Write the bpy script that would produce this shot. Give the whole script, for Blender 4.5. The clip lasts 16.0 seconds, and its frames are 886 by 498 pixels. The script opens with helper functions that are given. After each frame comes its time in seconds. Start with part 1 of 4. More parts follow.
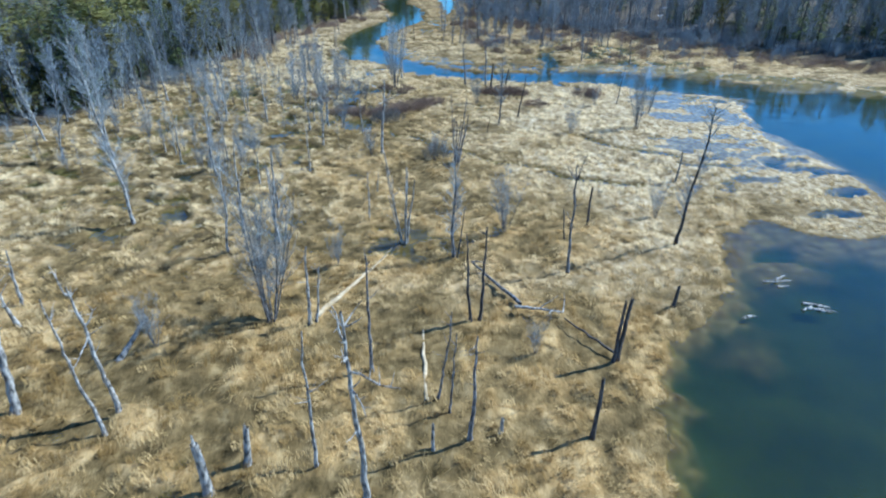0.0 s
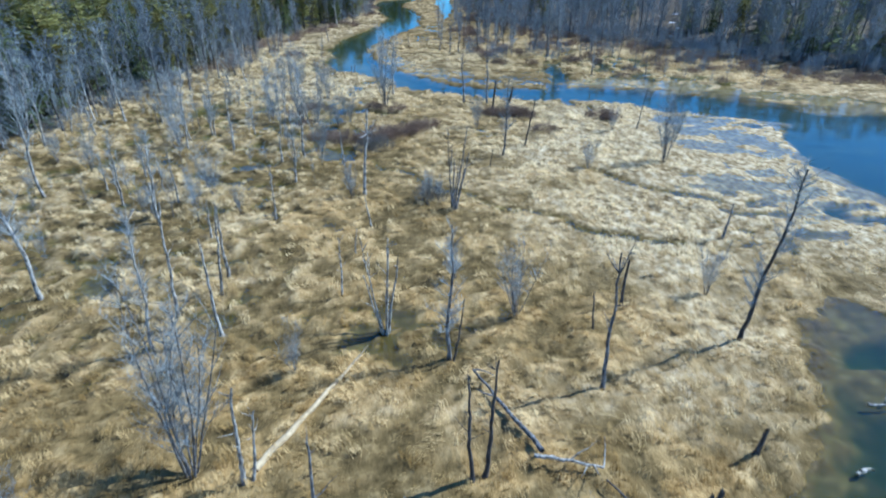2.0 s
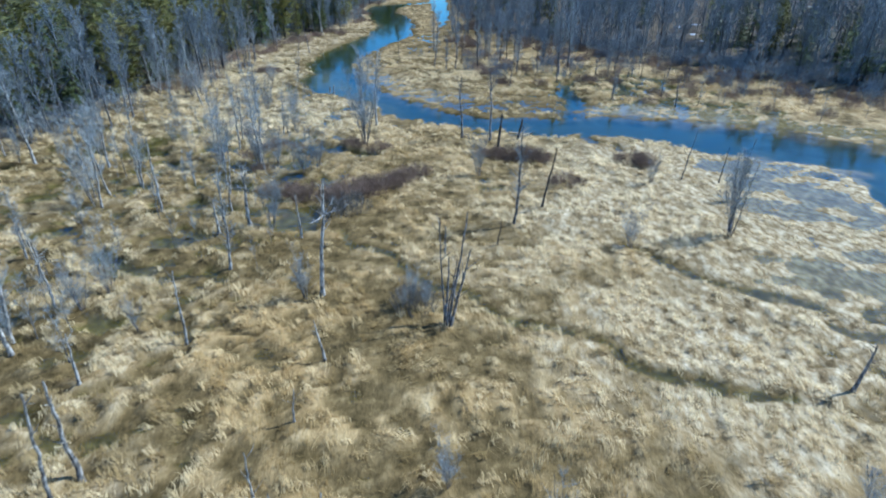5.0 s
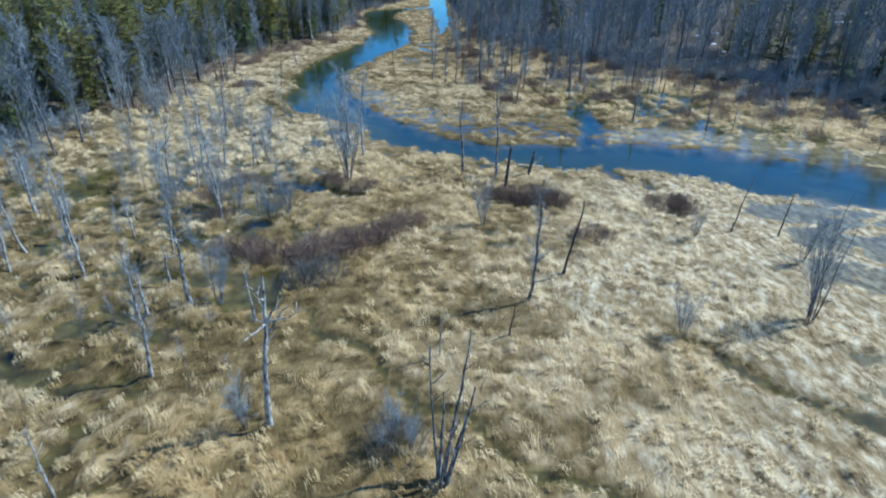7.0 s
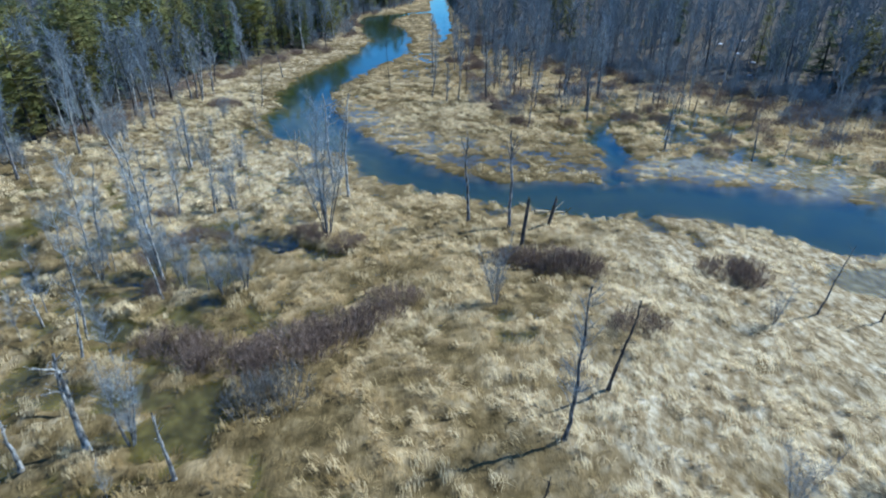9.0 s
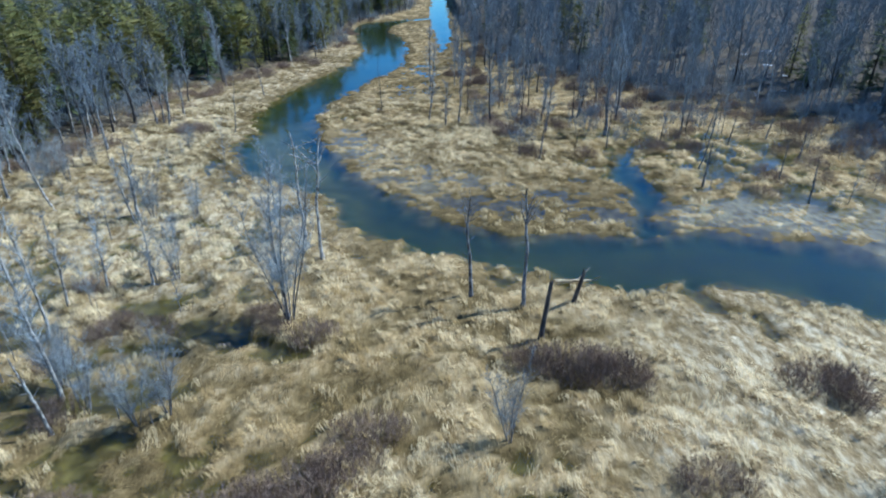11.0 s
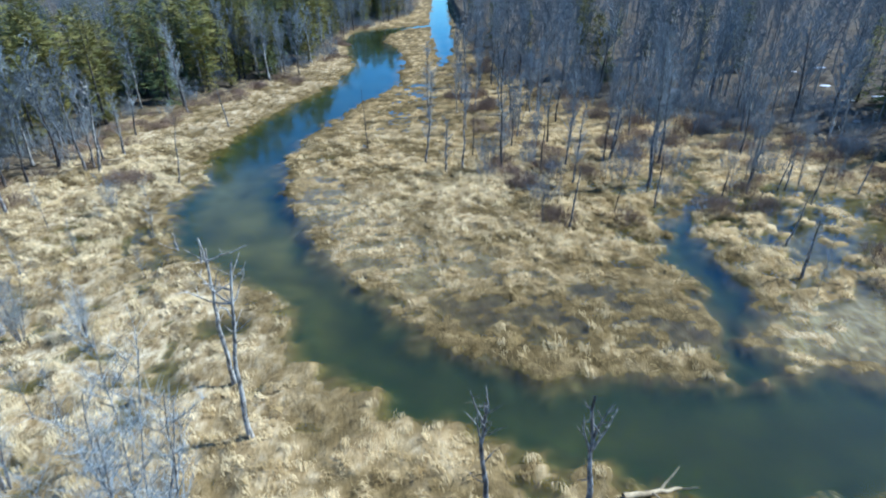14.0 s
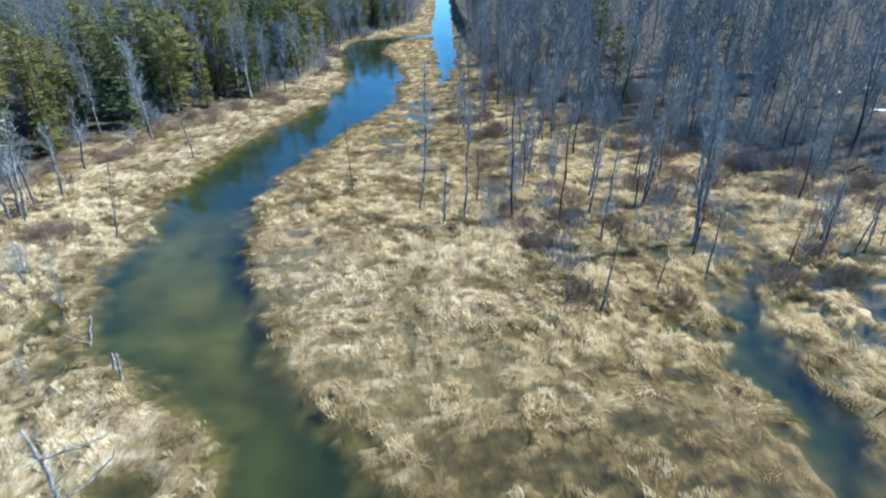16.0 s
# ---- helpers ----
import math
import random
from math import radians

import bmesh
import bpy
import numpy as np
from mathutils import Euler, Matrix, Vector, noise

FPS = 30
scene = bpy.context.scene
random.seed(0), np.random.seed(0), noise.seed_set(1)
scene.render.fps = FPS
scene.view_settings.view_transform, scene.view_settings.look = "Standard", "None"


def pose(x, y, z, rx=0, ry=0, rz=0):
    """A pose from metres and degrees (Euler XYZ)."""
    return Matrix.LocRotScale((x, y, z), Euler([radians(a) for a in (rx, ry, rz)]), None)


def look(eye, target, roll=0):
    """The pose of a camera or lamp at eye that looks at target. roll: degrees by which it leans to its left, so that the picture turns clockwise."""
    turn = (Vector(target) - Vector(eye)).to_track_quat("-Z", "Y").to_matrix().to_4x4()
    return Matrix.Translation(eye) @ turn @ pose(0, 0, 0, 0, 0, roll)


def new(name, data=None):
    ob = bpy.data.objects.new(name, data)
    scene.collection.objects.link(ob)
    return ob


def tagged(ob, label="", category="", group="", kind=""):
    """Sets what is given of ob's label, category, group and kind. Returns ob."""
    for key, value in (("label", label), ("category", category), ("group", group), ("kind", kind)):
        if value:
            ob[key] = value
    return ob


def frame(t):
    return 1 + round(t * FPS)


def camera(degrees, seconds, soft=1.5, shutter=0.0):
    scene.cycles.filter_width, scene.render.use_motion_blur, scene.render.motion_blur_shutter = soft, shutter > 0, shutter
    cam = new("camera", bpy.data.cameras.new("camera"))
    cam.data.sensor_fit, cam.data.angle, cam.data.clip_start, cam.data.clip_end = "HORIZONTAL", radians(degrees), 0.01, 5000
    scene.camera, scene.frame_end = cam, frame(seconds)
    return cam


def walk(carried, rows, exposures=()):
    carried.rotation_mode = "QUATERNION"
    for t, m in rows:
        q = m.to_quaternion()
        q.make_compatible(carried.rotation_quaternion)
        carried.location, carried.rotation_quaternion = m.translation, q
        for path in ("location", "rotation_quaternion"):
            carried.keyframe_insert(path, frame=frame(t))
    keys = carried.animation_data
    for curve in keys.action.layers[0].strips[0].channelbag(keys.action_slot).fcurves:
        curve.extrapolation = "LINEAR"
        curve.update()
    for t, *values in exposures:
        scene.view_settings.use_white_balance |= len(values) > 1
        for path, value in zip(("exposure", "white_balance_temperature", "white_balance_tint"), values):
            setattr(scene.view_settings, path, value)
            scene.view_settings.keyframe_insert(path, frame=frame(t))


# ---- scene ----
cam = camera(76.0, 16.0, soft=2.0, shutter=0.4)
PATH = [
    (0.0, 0.000, -0.000, 17.999, -0.452, -28.327, 0.739),
    (0.5, 0.073, 2.565, 18.016, -0.496, -28.313, 0.675),
    (1.0, 0.172, 5.082, 18.014, -0.577, -28.365, 0.604),
    (1.5, 0.268, 7.579, 17.997, -0.621, -28.347, 0.507),
    (2.0, 0.302, 10.148, 17.978, -0.601, -28.270, 0.421),
    (2.5, 0.332, 12.728, 17.974, -0.616, -28.237, 0.355),
    (3.0, 0.399, 15.180, 17.979, -0.685, -28.282, 0.284),
    (3.5, 0.498, 17.613, 17.983, -0.765, -28.291, 0.198),
    (4.0, 0.603, 20.074, 17.963, -0.791, -28.234, 0.121),
    (6.5, 1.111, 32.623, 17.647, -0.719, -27.968, -0.153),
    (7.0, 1.207, 35.120, 17.596, -0.697, -27.875, -0.169),
    (7.5, 1.267, 37.661, 17.555, -0.655, -27.808, -0.143),
    (8.0, 1.267, 40.296, 17.534, -0.553, -27.737, -0.096),
    (8.5, 1.308, 42.872, 17.516, -0.535, -27.706, -0.050),
    (9.0, 1.397, 45.334, 17.507, -0.552, -27.689, -0.005),
    (11.5, 1.949, 57.670, 17.557, -0.477, -27.374, 0.379),
    (12.0, 2.038, 60.184, 17.562, -0.465, -27.377, 0.446),
    (12.5, 2.112, 62.692, 17.571, -0.436, -27.371, 0.486),
    (13.0, 2.144, 65.139, 17.591, -0.395, -27.342, 0.510),
    (13.5, 2.165, 67.630, 17.616, -0.380, -27.300, 0.493),
    (14.0, 2.182, 70.164, 17.630, -0.352, -27.264, 0.456),
    (14.5, 2.219, 72.705, 17.643, -0.278, -27.184, 0.415),
    (15.0, 2.334, 75.271, 17.645, -0.169, -27.099, 0.381),
    (15.5, 2.503, 77.872, 17.648, -0.063, -26.976, 0.352),
    (16.0, 2.662, 80.519, 17.655, 0.065, -26.822, 0.345),
]
walk(cam, [(t, pose(x, y, z, 90 + pitch, roll, yaw)) for t, x, y, z, yaw, pitch, roll in PATH],
     [(0.0, 0.54, 4850, 4), (7.5, 0.27, 4850, 4), (9.2, 0.24, 4850, 4), (12.5, 0.39, 4920, 4), (16.0, 0.7, 5120, 5)])

# ---- light ----
SUN_FROM = Vector((0.951, 0.309, 0)).normalized()
SUN_HIGH = radians(46)
world = bpy.data.worlds.new("world")
scene.world = world
world.use_nodes = True
wn = world.node_tree
sky = wn.nodes.new("ShaderNodeTexSky")
sky.sky_type, sky.sun_disc = "NISHITA", False
sky.sun_elevation, sky.sun_rotation = SUN_HIGH, math.atan2(SUN_FROM.x, SUN_FROM.y)
sky.air_density, sky.dust_density, sky.ozone_density = 0.95, 0.25, 3.5
deep_blue = wn.nodes.new("ShaderNodeHueSaturation")
deep_blue.inputs["Saturation"].default_value = 1.25
wn.links.new(sky.outputs[0], deep_blue.inputs["Color"])
wn.links.new(deep_blue.outputs[0], wn.nodes["Background"].inputs[0])
wn.nodes["Background"].inputs[1].default_value = 0.125
lamp = bpy.data.lights.new("sun", "SUN")
lamp.energy, lamp.angle, lamp.color = 5.0, radians(0.5), (1.0, 0.95, 0.855)
sun = new("sun", lamp)
sun.matrix_world = look(SUN_FROM * math.cos(SUN_HIGH) * 100 + Vector((0, 0, math.sin(SUN_HIGH) * 100)), (0, 0, 0))


# ---- materials ----
def ramp_material(name, stops, scale, rough=0.85, bump=0.3, bump_scale=None, stretch=(1, 1, 1), island=0.0, obj=0.0, wide=None, detail=6.0, dist=0.05, spec=0.3):
    """A noise-driven colour ramp with a second, wide tone, grain and relief; island and obj vary the value piece by piece."""
    m = bpy.data.materials.new(name)
    m.use_nodes = True
    n, l = m.node_tree.nodes, m.node_tree.links
    bsdf = n["Principled BSDF"]
    bsdf.inputs["Roughness"].default_value = rough
    bsdf.inputs["Specular IOR Level"].default_value = spec
    geo = n.new("ShaderNodeNewGeometry")
    mapping = n.new("ShaderNodeMapping")
    mapping.inputs["Scale"].default_value = stretch
    l.new(geo.outputs["Position"], mapping.inputs[0])
    tex = n.new("ShaderNodeTexNoise")
    tex.inputs["Scale"].default_value, tex.inputs["Detail"].default_value = scale, detail
    tex.inputs["Roughness"].default_value = 0.62
    l.new(mapping.outputs[0], tex.inputs["Vector"])
    value = tex.outputs["Fac"]
    if wide:
        big = n.new("ShaderNodeTexNoise")
        big.inputs["Scale"].default_value, big.inputs["Detail"].default_value = wide, 4
        l.new(geo.outputs["Position"], big.inputs["Vector"])
        mix = n.new("ShaderNodeMix")
        mix.inputs[0].default_value = 0.5
        l.new(value, mix.inputs[2])
        l.new(big.outputs["Fac"], mix.inputs[3])
        value = mix.outputs[0]
    ramp = n.new("ShaderNodeValToRGB")
    while len(ramp.color_ramp.elements) < len(stops):
        ramp.color_ramp.elements.new(0.5)
    for e, (p, c) in zip(ramp.color_ramp.elements, stops):
        e.position, e.color = p, (*c, 1)
    l.new(value, ramp.inputs[0])
    colour = ramp.outputs[0]
    for amount, source in ((island, geo.outputs["Random Per Island"]), (obj, None)):
        if not amount:
            continue
        if source is None:
            source = n.new("ShaderNodeObjectInfo").outputs["Random"]
        span = n.new("ShaderNodeMapRange")
        span.inputs[3].default_value, span.inputs[4].default_value = 1 - amount, 1 + amount
        l.new(source, span.inputs[0])
        hsv = n.new("ShaderNodeHueSaturation")
        l.new(span.outputs[0], hsv.inputs["Value"])
        l.new(colour, hsv.inputs["Color"])
        colour = hsv.outputs[0]
    l.new(colour, bsdf.inputs["Base Color"])
    if bump:
        fine = n.new("ShaderNodeTexNoise")
        fine.inputs["Scale"].default_value, fine.inputs["Detail"].default_value = bump_scale or scale * 4, 5
        l.new(mapping.outputs[0], fine.inputs["Vector"])
        bm = n.new("ShaderNodeBump")
        bm.inputs["Strength"].default_value, bm.inputs["Distance"].default_value = bump, dist
        l.new(fine.outputs["Fac"], bm.inputs["Height"])
        l.new(bm.outputs[0], bsdf.inputs["Normal"])
    return m


SILVER = ramp_material("silver_deadwood", [(0.36, (0.06, 0.055, 0.05)), (0.47, (0.25, 0.232, 0.2)), (0.6, (0.52, 0.485, 0.42))], 2.6, 0.85, 0.7, 9, (2.5, 2.5, 1.1), obj=0.15)
GREY = ramp_material("grey_bark", [(0.35, (0.04, 0.037, 0.034)), (0.5, (0.15, 0.142, 0.134)), (0.66, (0.36, 0.345, 0.325))], 2.8, 0.9, 0.7, 9, (2.5, 2.5, 1.0), obj=0.2)
DARK = ramp_material("dark_bark", [(0.3, (0.025, 0.022, 0.02)), (0.52, (0.07, 0.062, 0.056)), (0.75, (0.2, 0.18, 0.16))], 3.0, 0.85, 0.7, 9, (2.5, 2.5, 0.6), obj=0.2)
TWIG = ramp_material("grey_twigs", [(0.3, (0.215, 0.232, 0.228)), (0.7, (0.39, 0.415, 0.41))], 1.5, 0.9, 0, obj=0.2, island=0.25)
WOODTWIG = ramp_material("forest_twigs", [(0.3, (0.122, 0.138, 0.147)), (0.7, (0.285, 0.318, 0.334))], 0.6, 0.9, 0, obj=0.25, island=0.25)
REDTWIG = ramp_material("red_stems", [(0.3, (0.15, 0.1, 0.07)), (0.7, (0.35, 0.25, 0.175))], 0.8, 0.85, 0, obj=0.2, island=0.35)
PALE = ramp_material("pale_barkless_log", [(0.3, (0.26, 0.19, 0.1)), (0.7, (0.62, 0.49, 0.3))], 2.5, 0.85, 0.5, 10)
CEDAR = ramp_material("cedar_needles", [(0.3, (0.125, 0.135, 0.042)), (0.5, (0.21, 0.2, 0.062)), (0.75, (0.31, 0.235, 0.085))], 0.5, 0.85, 0, obj=0.25, island=0.25, spec=0.1)
SPRUCE = ramp_material("spruce_needles", [(0.3, (0.064, 0.088, 0.038)), (0.7, (0.15, 0.168, 0.064))], 0.5, 0.85, 0, obj=0.25, island=0.25, spec=0.1)
SNOW = ramp_material("old_snow", [(0.3, (0.6, 0.62, 0.66)), (0.7, (0.82, 0.83, 0.85))], 2.0, 0.6, 0.3)


# ---- the lie of the land ----
def hash2(ix, iy, seed):
    h = (ix.astype(np.int64) * 374761393 + iy.astype(np.int64) * 668265263 + seed * 974634777) & 0xFFFFFFFF
    h = ((h ^ (h >> 13)) * 1274126177) & 0xFFFFFFFF
    return ((h ^ (h >> 16)) & 0xFFFFFF) / 0xFFFFFF


def vnoise(x, y, seed=0):
    ix, iy = np.floor(x), np.floor(y)
    fx, fy = x - ix, y - iy
    fx, fy = fx * fx * (3 - 2 * fx), fy * fy * (3 - 2 * fy)
    a, b = hash2(ix, iy, seed), hash2(ix + 1, iy, seed)
    c, d = hash2(ix, iy + 1, seed), hash2(ix + 1, iy + 1, seed)
    return (a * (1 - fx) + b * fx) * (1 - fy) + (c * (1 - fx) + d * fx) * fy


def fbm(x, y, seed=0, octaves=4):
    total, amp, norm = 0, 1.0, 0
    for k in range(octaves):
        total, norm = total + amp * vnoise(x, y, seed + k), norm + amp
        x, y, amp = x * 2.03 + 7.1, y * 2.03 + 3.7, amp * 0.5
    return total / norm


def chain(x, y, *nodes):
    """Signed distance to a chain of discs (x, y, half width) joined by straight runs."""
    best = np.full(np.shape(x), 1e9)
    for (ax, ay, ar), (bx, by, br) in zip(nodes, nodes[1:]):
        ux, uy = bx - ax, by - ay
        s = np.clip(((x - ax) * ux + (y - ay) * uy) / (ux * ux + uy * uy), 0, 1)
        best = np.minimum(best, np.hypot(x - ax - s * ux, y - ay - s * uy) - ar - s * (br - ar))
    return best


def step(a, b, v):
    s = np.clip((v - a) / (b - a), 0, 1)
    return s * s * (3 - 2 * s)


def blob(x, y, cx, cy, rx, ry):
    return np.exp(-((x - cx) / rx) ** 2 - ((y - cy) / ry) ** 2)


def stream(x, y):
    # the pond's head has a bitten, wandering brink
    wild = step(22, 30, x) * step(30, 40, y)
    x, y = x + wild * (fbm(x / 5.5, y / 5.5, 361, 3) - 0.5) * 9, y + wild * (fbm(x / 5.5, y / 5.5, 371, 3) - 0.5) * 9
    main = chain(x, y, (2, 250, 3), (-2, 243, 2), (-9, 238, 2.6), (-15, 230, 5.5), (-16.5, 214, 4.8), (-12, 197, 5.6), (-9.3, 180, 5.0), (-9.5, 160, 5.2), (-14.5, 143, 4.6), (-16.6, 131, 4.4),
                 (-16.8, 124, 4.3), (-15.4, 117, 4.0), (-14.4, 112, 4.8), (-12.3, 107.4, 4.9), (-9.6, 104, 3.7), (-7.4, 101, 3.4), (-4.5, 98.7, 2.9), (-2.6, 94.6, 3.4), (1.3, 91.2, 3.2),
                 (5.3, 89.2, 2.9), (9.3, 88, 3.2), (14, 87.1, 3.9), (20.3, 87.6, 4.3), (27, 85.3, 5), (34, 81, 6), (42, 75.5, 7), (52, 69, 9), (70, 60, 14), (100, 55, 14))
    coves = np.minimum(chain(x, y, (-12, 124.5, 0.6), (-9, 123.9, 0.7)), np.minimum(chain(x, y, (-17.5, 105, 0.6), (-16.3, 102.6, 1.0)), chain(x, y, (-8.8, 95.2, 0.2), (-10.3, 95.3, 0.5))))
    main = np.minimum(main, np.minimum(coves, chain(x, y, (5.2, 86.4, 0.6), (5.3, 84.9, 0.4))))
    upper = chain(x, y, (2, 430, 3.8), (2.2, 300, 3.4), (2, 250, 3.1), (2.8, 215, 2.5), (3.2, 192, 2.0), (2.4, 176, 0.7))
    pond = chain(x, y, (17, -20, 12), (18.6, 2, 13), (21.4, 13.6, 12.9), (26.7, 21.4, 11.6), (28.4, 25, 12), (29.8, 28.5, 11.8), (33.4, 36, 10), (40, 47, 9.5), (43, 58, 10.5), (48, 68, 10))
    u, v = x + (fbm(x / 2.6, y / 2.6, 341, 3) - 0.5) * 3.6, y + (fbm(x / 2.6, y / 2.6, 351, 3) - 0.5) * 3.6
    inlet = chain(u, v, (17.3, 91, 1.3), (17.7, 94.5, 1.3), (18.2, 98, 1.8), (18.6, 102.3, 2.4), (19.2, 106, 1.6), (20.8, 109.5, 0.9), (22.3, 112.5, 0.6), (23.2, 117, 0.5), (24, 122, 0.3))
    return np.minimum(np.minimum(main, upper), np.minimum(pond, inlet))


def trail(x, y):
    x, y = x + (vnoise(x / 2.3, y / 2.3, 3) - 0.5) * 1.6, y + (vnoise(x / 2.3, y / 2.3, 4) - 0.5) * 1.6
    a = chain(x, y, (-5.7, 61.1, 0.3), (-2.2, 57, 0.35), (1.5, 53.4, 0.35), (5.2, 50.2, 0.3), (8.4, 48, 0.25), (10.6, 45.9, 0.3), (13.7, 45, 0.3), (16.9, 44.1, 0.2))
    b = chain(x, y, (13.2, 58.6, 0.2), (15, 56.1, 0.35), (16.6, 54.3, 0.35), (18.8, 52.6, 0.4), (22, 51, 0.5))
    c = chain(x, y, (16.9, 84, 0.4), (17.1, 81.7, 0.4), (17.6, 80.8, 0.4), (18.7, 80.2, 0.45), (19.4, 78.6, 0.35))
    return np.minimum(a, np.minimum(b, c))


def left_edge(y):
    return np.interp(y, (0, 60, 72, 85, 105, 121, 142, 150, 157, 170, 185, 200, 230, 263, 300, 450), (-60, -50, -42, -40, -37, -34.5, -34, -30.5, -26, -22.5, -19.5, -22, -22.5, -11, -7, -5))


def right_edge(x):
    return np.interp(x, (-4, 5, 8, 10, 13, 18, 26, 32, 40, 44, 48, 54, 61, 70, 90, 140), (900, 500, 215, 190, 168, 150, 142, 134, 129, 122, 115, 108, 99, 95, 90, 86))


def wetness(x, y):
    w = blob(x, y, -22, 68, 19, 24) * 0.85 + blob(x, y, 27, 109, 11, 12) * 1.4 + blob(x, y, -20, 111, 4.5, 9) * 0.95
    w = w + blob(x, y, 27, 48, 8, 9) * 0.85 + blob(x, y, -9, 79, 4.5, 1.8) * 1.8 + blob(x, y, -16.3, 68.5, 2.6, 4.5) * 1.3 + blob(x, y, -28, 78, 4, 2.2) * 1.2 + blob(x, y, -8.4, 63.5, 2.6, 1.4) + blob(x, y, 5, 69.5, 1.6, 1.4)
    return np.clip(w + blob(x, y, -2, 34, 9, 6) * 0.42 + blob(x, y, 8, 96.2, 9, 3.6) * 0.6 + blob(x, y, -2, 150, 5, 20) * 0.6 + blob(x, y, 36, 94, 12, 5) * 0.7, 0, 2.2)


def shelf(x, y):
    """1 on the drowned sedge shelves along the far bank, just about at the water's level."""
    x, y = x + (fbm(x / 4, y / 4, 181, 3) - 0.5) * 5, y + (fbm(x / 4, y / 4, 191, 3) - 0.5) * 5
    d = np.minimum(chain(x, y, (-9.8, 120, 1.6), (-6, 110.6, 2.8), (-1.6, 104.4, 3.5), (3.9, 99.4, 3.9), (9.4, 96.8, 3.9), (14.4, 96.2, 2.8)),
                   chain(x, y, (21.5, 95.2, 2.4), (27, 94, 3.2), (34, 91, 3.8), (43, 86, 4.0), (52, 80.5, 4.0)))
    return step(1.6, -1.2, d)


def tussock(x, y):
    """1 on the mounds of sedge, 0 in the hollows between them."""
    warp = (vnoise(x / 2.1, y / 2.1, 7) - 0.5) * 1.6
    return step(0.34, 0.62, fbm((x + warp) / 0.85, (y - warp) / 0.7, 41, 3))


def swamp(x, y):
    """1 over the hummocky wet ground towards the woods."""
    return step(-7, -14, x + (fbm(x / 8, y / 8, 311, 2) - 0.5) * 10) * step(26, 44, y) * step(112, 96, y)


def hummock(x, y):
    """1 on the broad mounds of the swamp, 0 in the wet gaps between them."""
    return step(0.4, 0.56, fbm(x / 1.9, y / 1.35, 301, 3))


def flat(x, y):
    """1 where the pale sedge by the pond's head lies just awash."""
    return step(19, 27, x + (fbm(x / 5, y / 5, 331, 2) - 0.5) * 9) * step(38, 50, y) * step(84, 76, y)


def land(x, y):
    """Height of the ground over the water's surface, which lies at 0."""
    x, y = np.asarray(x, float), np.asarray(y, float)
    ragged = (fbm(x / 3.1, y / 3.1, 11) - 0.5) * 2.4 + (fbm(x / 0.8, y / 0.8, 21, 3) - 0.5) * 1.7
    d = stream(x, y) + ragged
    soft = 0.2 + 0.3 * step(0.35, 0.65, vnoise(x / 5, y / 5, 5)) * step(8, 40, y + (x < 6) * 60) + 0.08 * step(80, 100, y) + 0.3 * blob(x, y, 14, 90, 20, 7) + 0.4 * step(36, 26, y) * step(5, 8, x)
    z = np.where(d < 0, np.maximum(d * soft * 0.6, -0.6), np.minimum(d * 0.25, 0.2))
    mats = blob(x, y, 28.2, 45.5, 5.6, 9.5) * 3.0 + blob(x, y, 15.5, 24, 3.0, 6) * 0.32 + blob(x, y, 20.5, 31, 3.5, 3) * 0.55
    z = np.where(d < 0, z + np.clip(mats * 1.4, 0, 1) * (0.04 - z) * step(0.24, 0.42, fbm(x / 3.6, y / 2.0, 33)), z)
    z = z + 0.22 * step(0.5, 0.66, fbm(x / 0.7, y / 0.6, 35, 2)) * np.exp(-((d + 0.3) / 0.7) ** 2) * step(70, 82, y)
    inland = step(-0.1, 1.2, d)
    wet = wetness(x, y)
    z = z + inland * swamp(x, y) * (hummock(x, y) - 0.6) * 0.26
    z = z + inland * ((fbm(x / 5.5, y / 5.5, 31) - 0.5) * 0.2 + (tussock(x, y) - 0.45) * (0.17 + 0.14 * step(0, -14, x)) + (vnoise(x / 0.5, y / 0.5, 43) - 0.5) * 0.08)
    z = z - inland * wet * (0.46 - 0.12 * step(4, -10, x)) * step(0.38, 0.58, np.where(x > 16, fbm(x / 1.7, y / 1.1, 53), fbm(x / 3.0, y / 1.7, 51)))
    drowned = flat(x, y) * inland
    z = z + drowned * 0.9 * ((fbm(x / 2.4, y / 1.5, 321, 4) - 0.5) * 0.34 - 0.035 - z)
    run = trail(x, y) + (vnoise(x / 0.7, y / 0.7, 61) - 0.5) * 0.4
    z = z + (0.02 - z) * step(1.6, 0.5, np.abs(run)) * inland * 0.5 + 0.06 * step(1.0, 0.4, np.abs(run)) - 0.26 * step(0.25, -0.15, run)
    low = shelf(x, y) * step(-1.6, -0.4, d)
    tip = step(0.2, 0.75, blob(x, y, 9, 92.5, 9, 6))
    z = z + low * ((fbm(x / 2.6, y / 1.3, 201, 3) - 0.5) * 0.14 + (fbm(x / 0.8, y / 0.65, 211, 4) - 0.5) * (0.36 + 0.16 * tip) + 0.008 - 0.05 * step(15, 21, x) - 0.02 * tip - z)
    rise = np.maximum(left_edge(y) - x, y - right_edge(x))
    return z + np.clip(rise, 0, 60) * 0.045 * (1 + 0.5 * (fbm(x / 9, y / 9, 71) - 0.5)) + step(-3, 2, rise) * 0.15


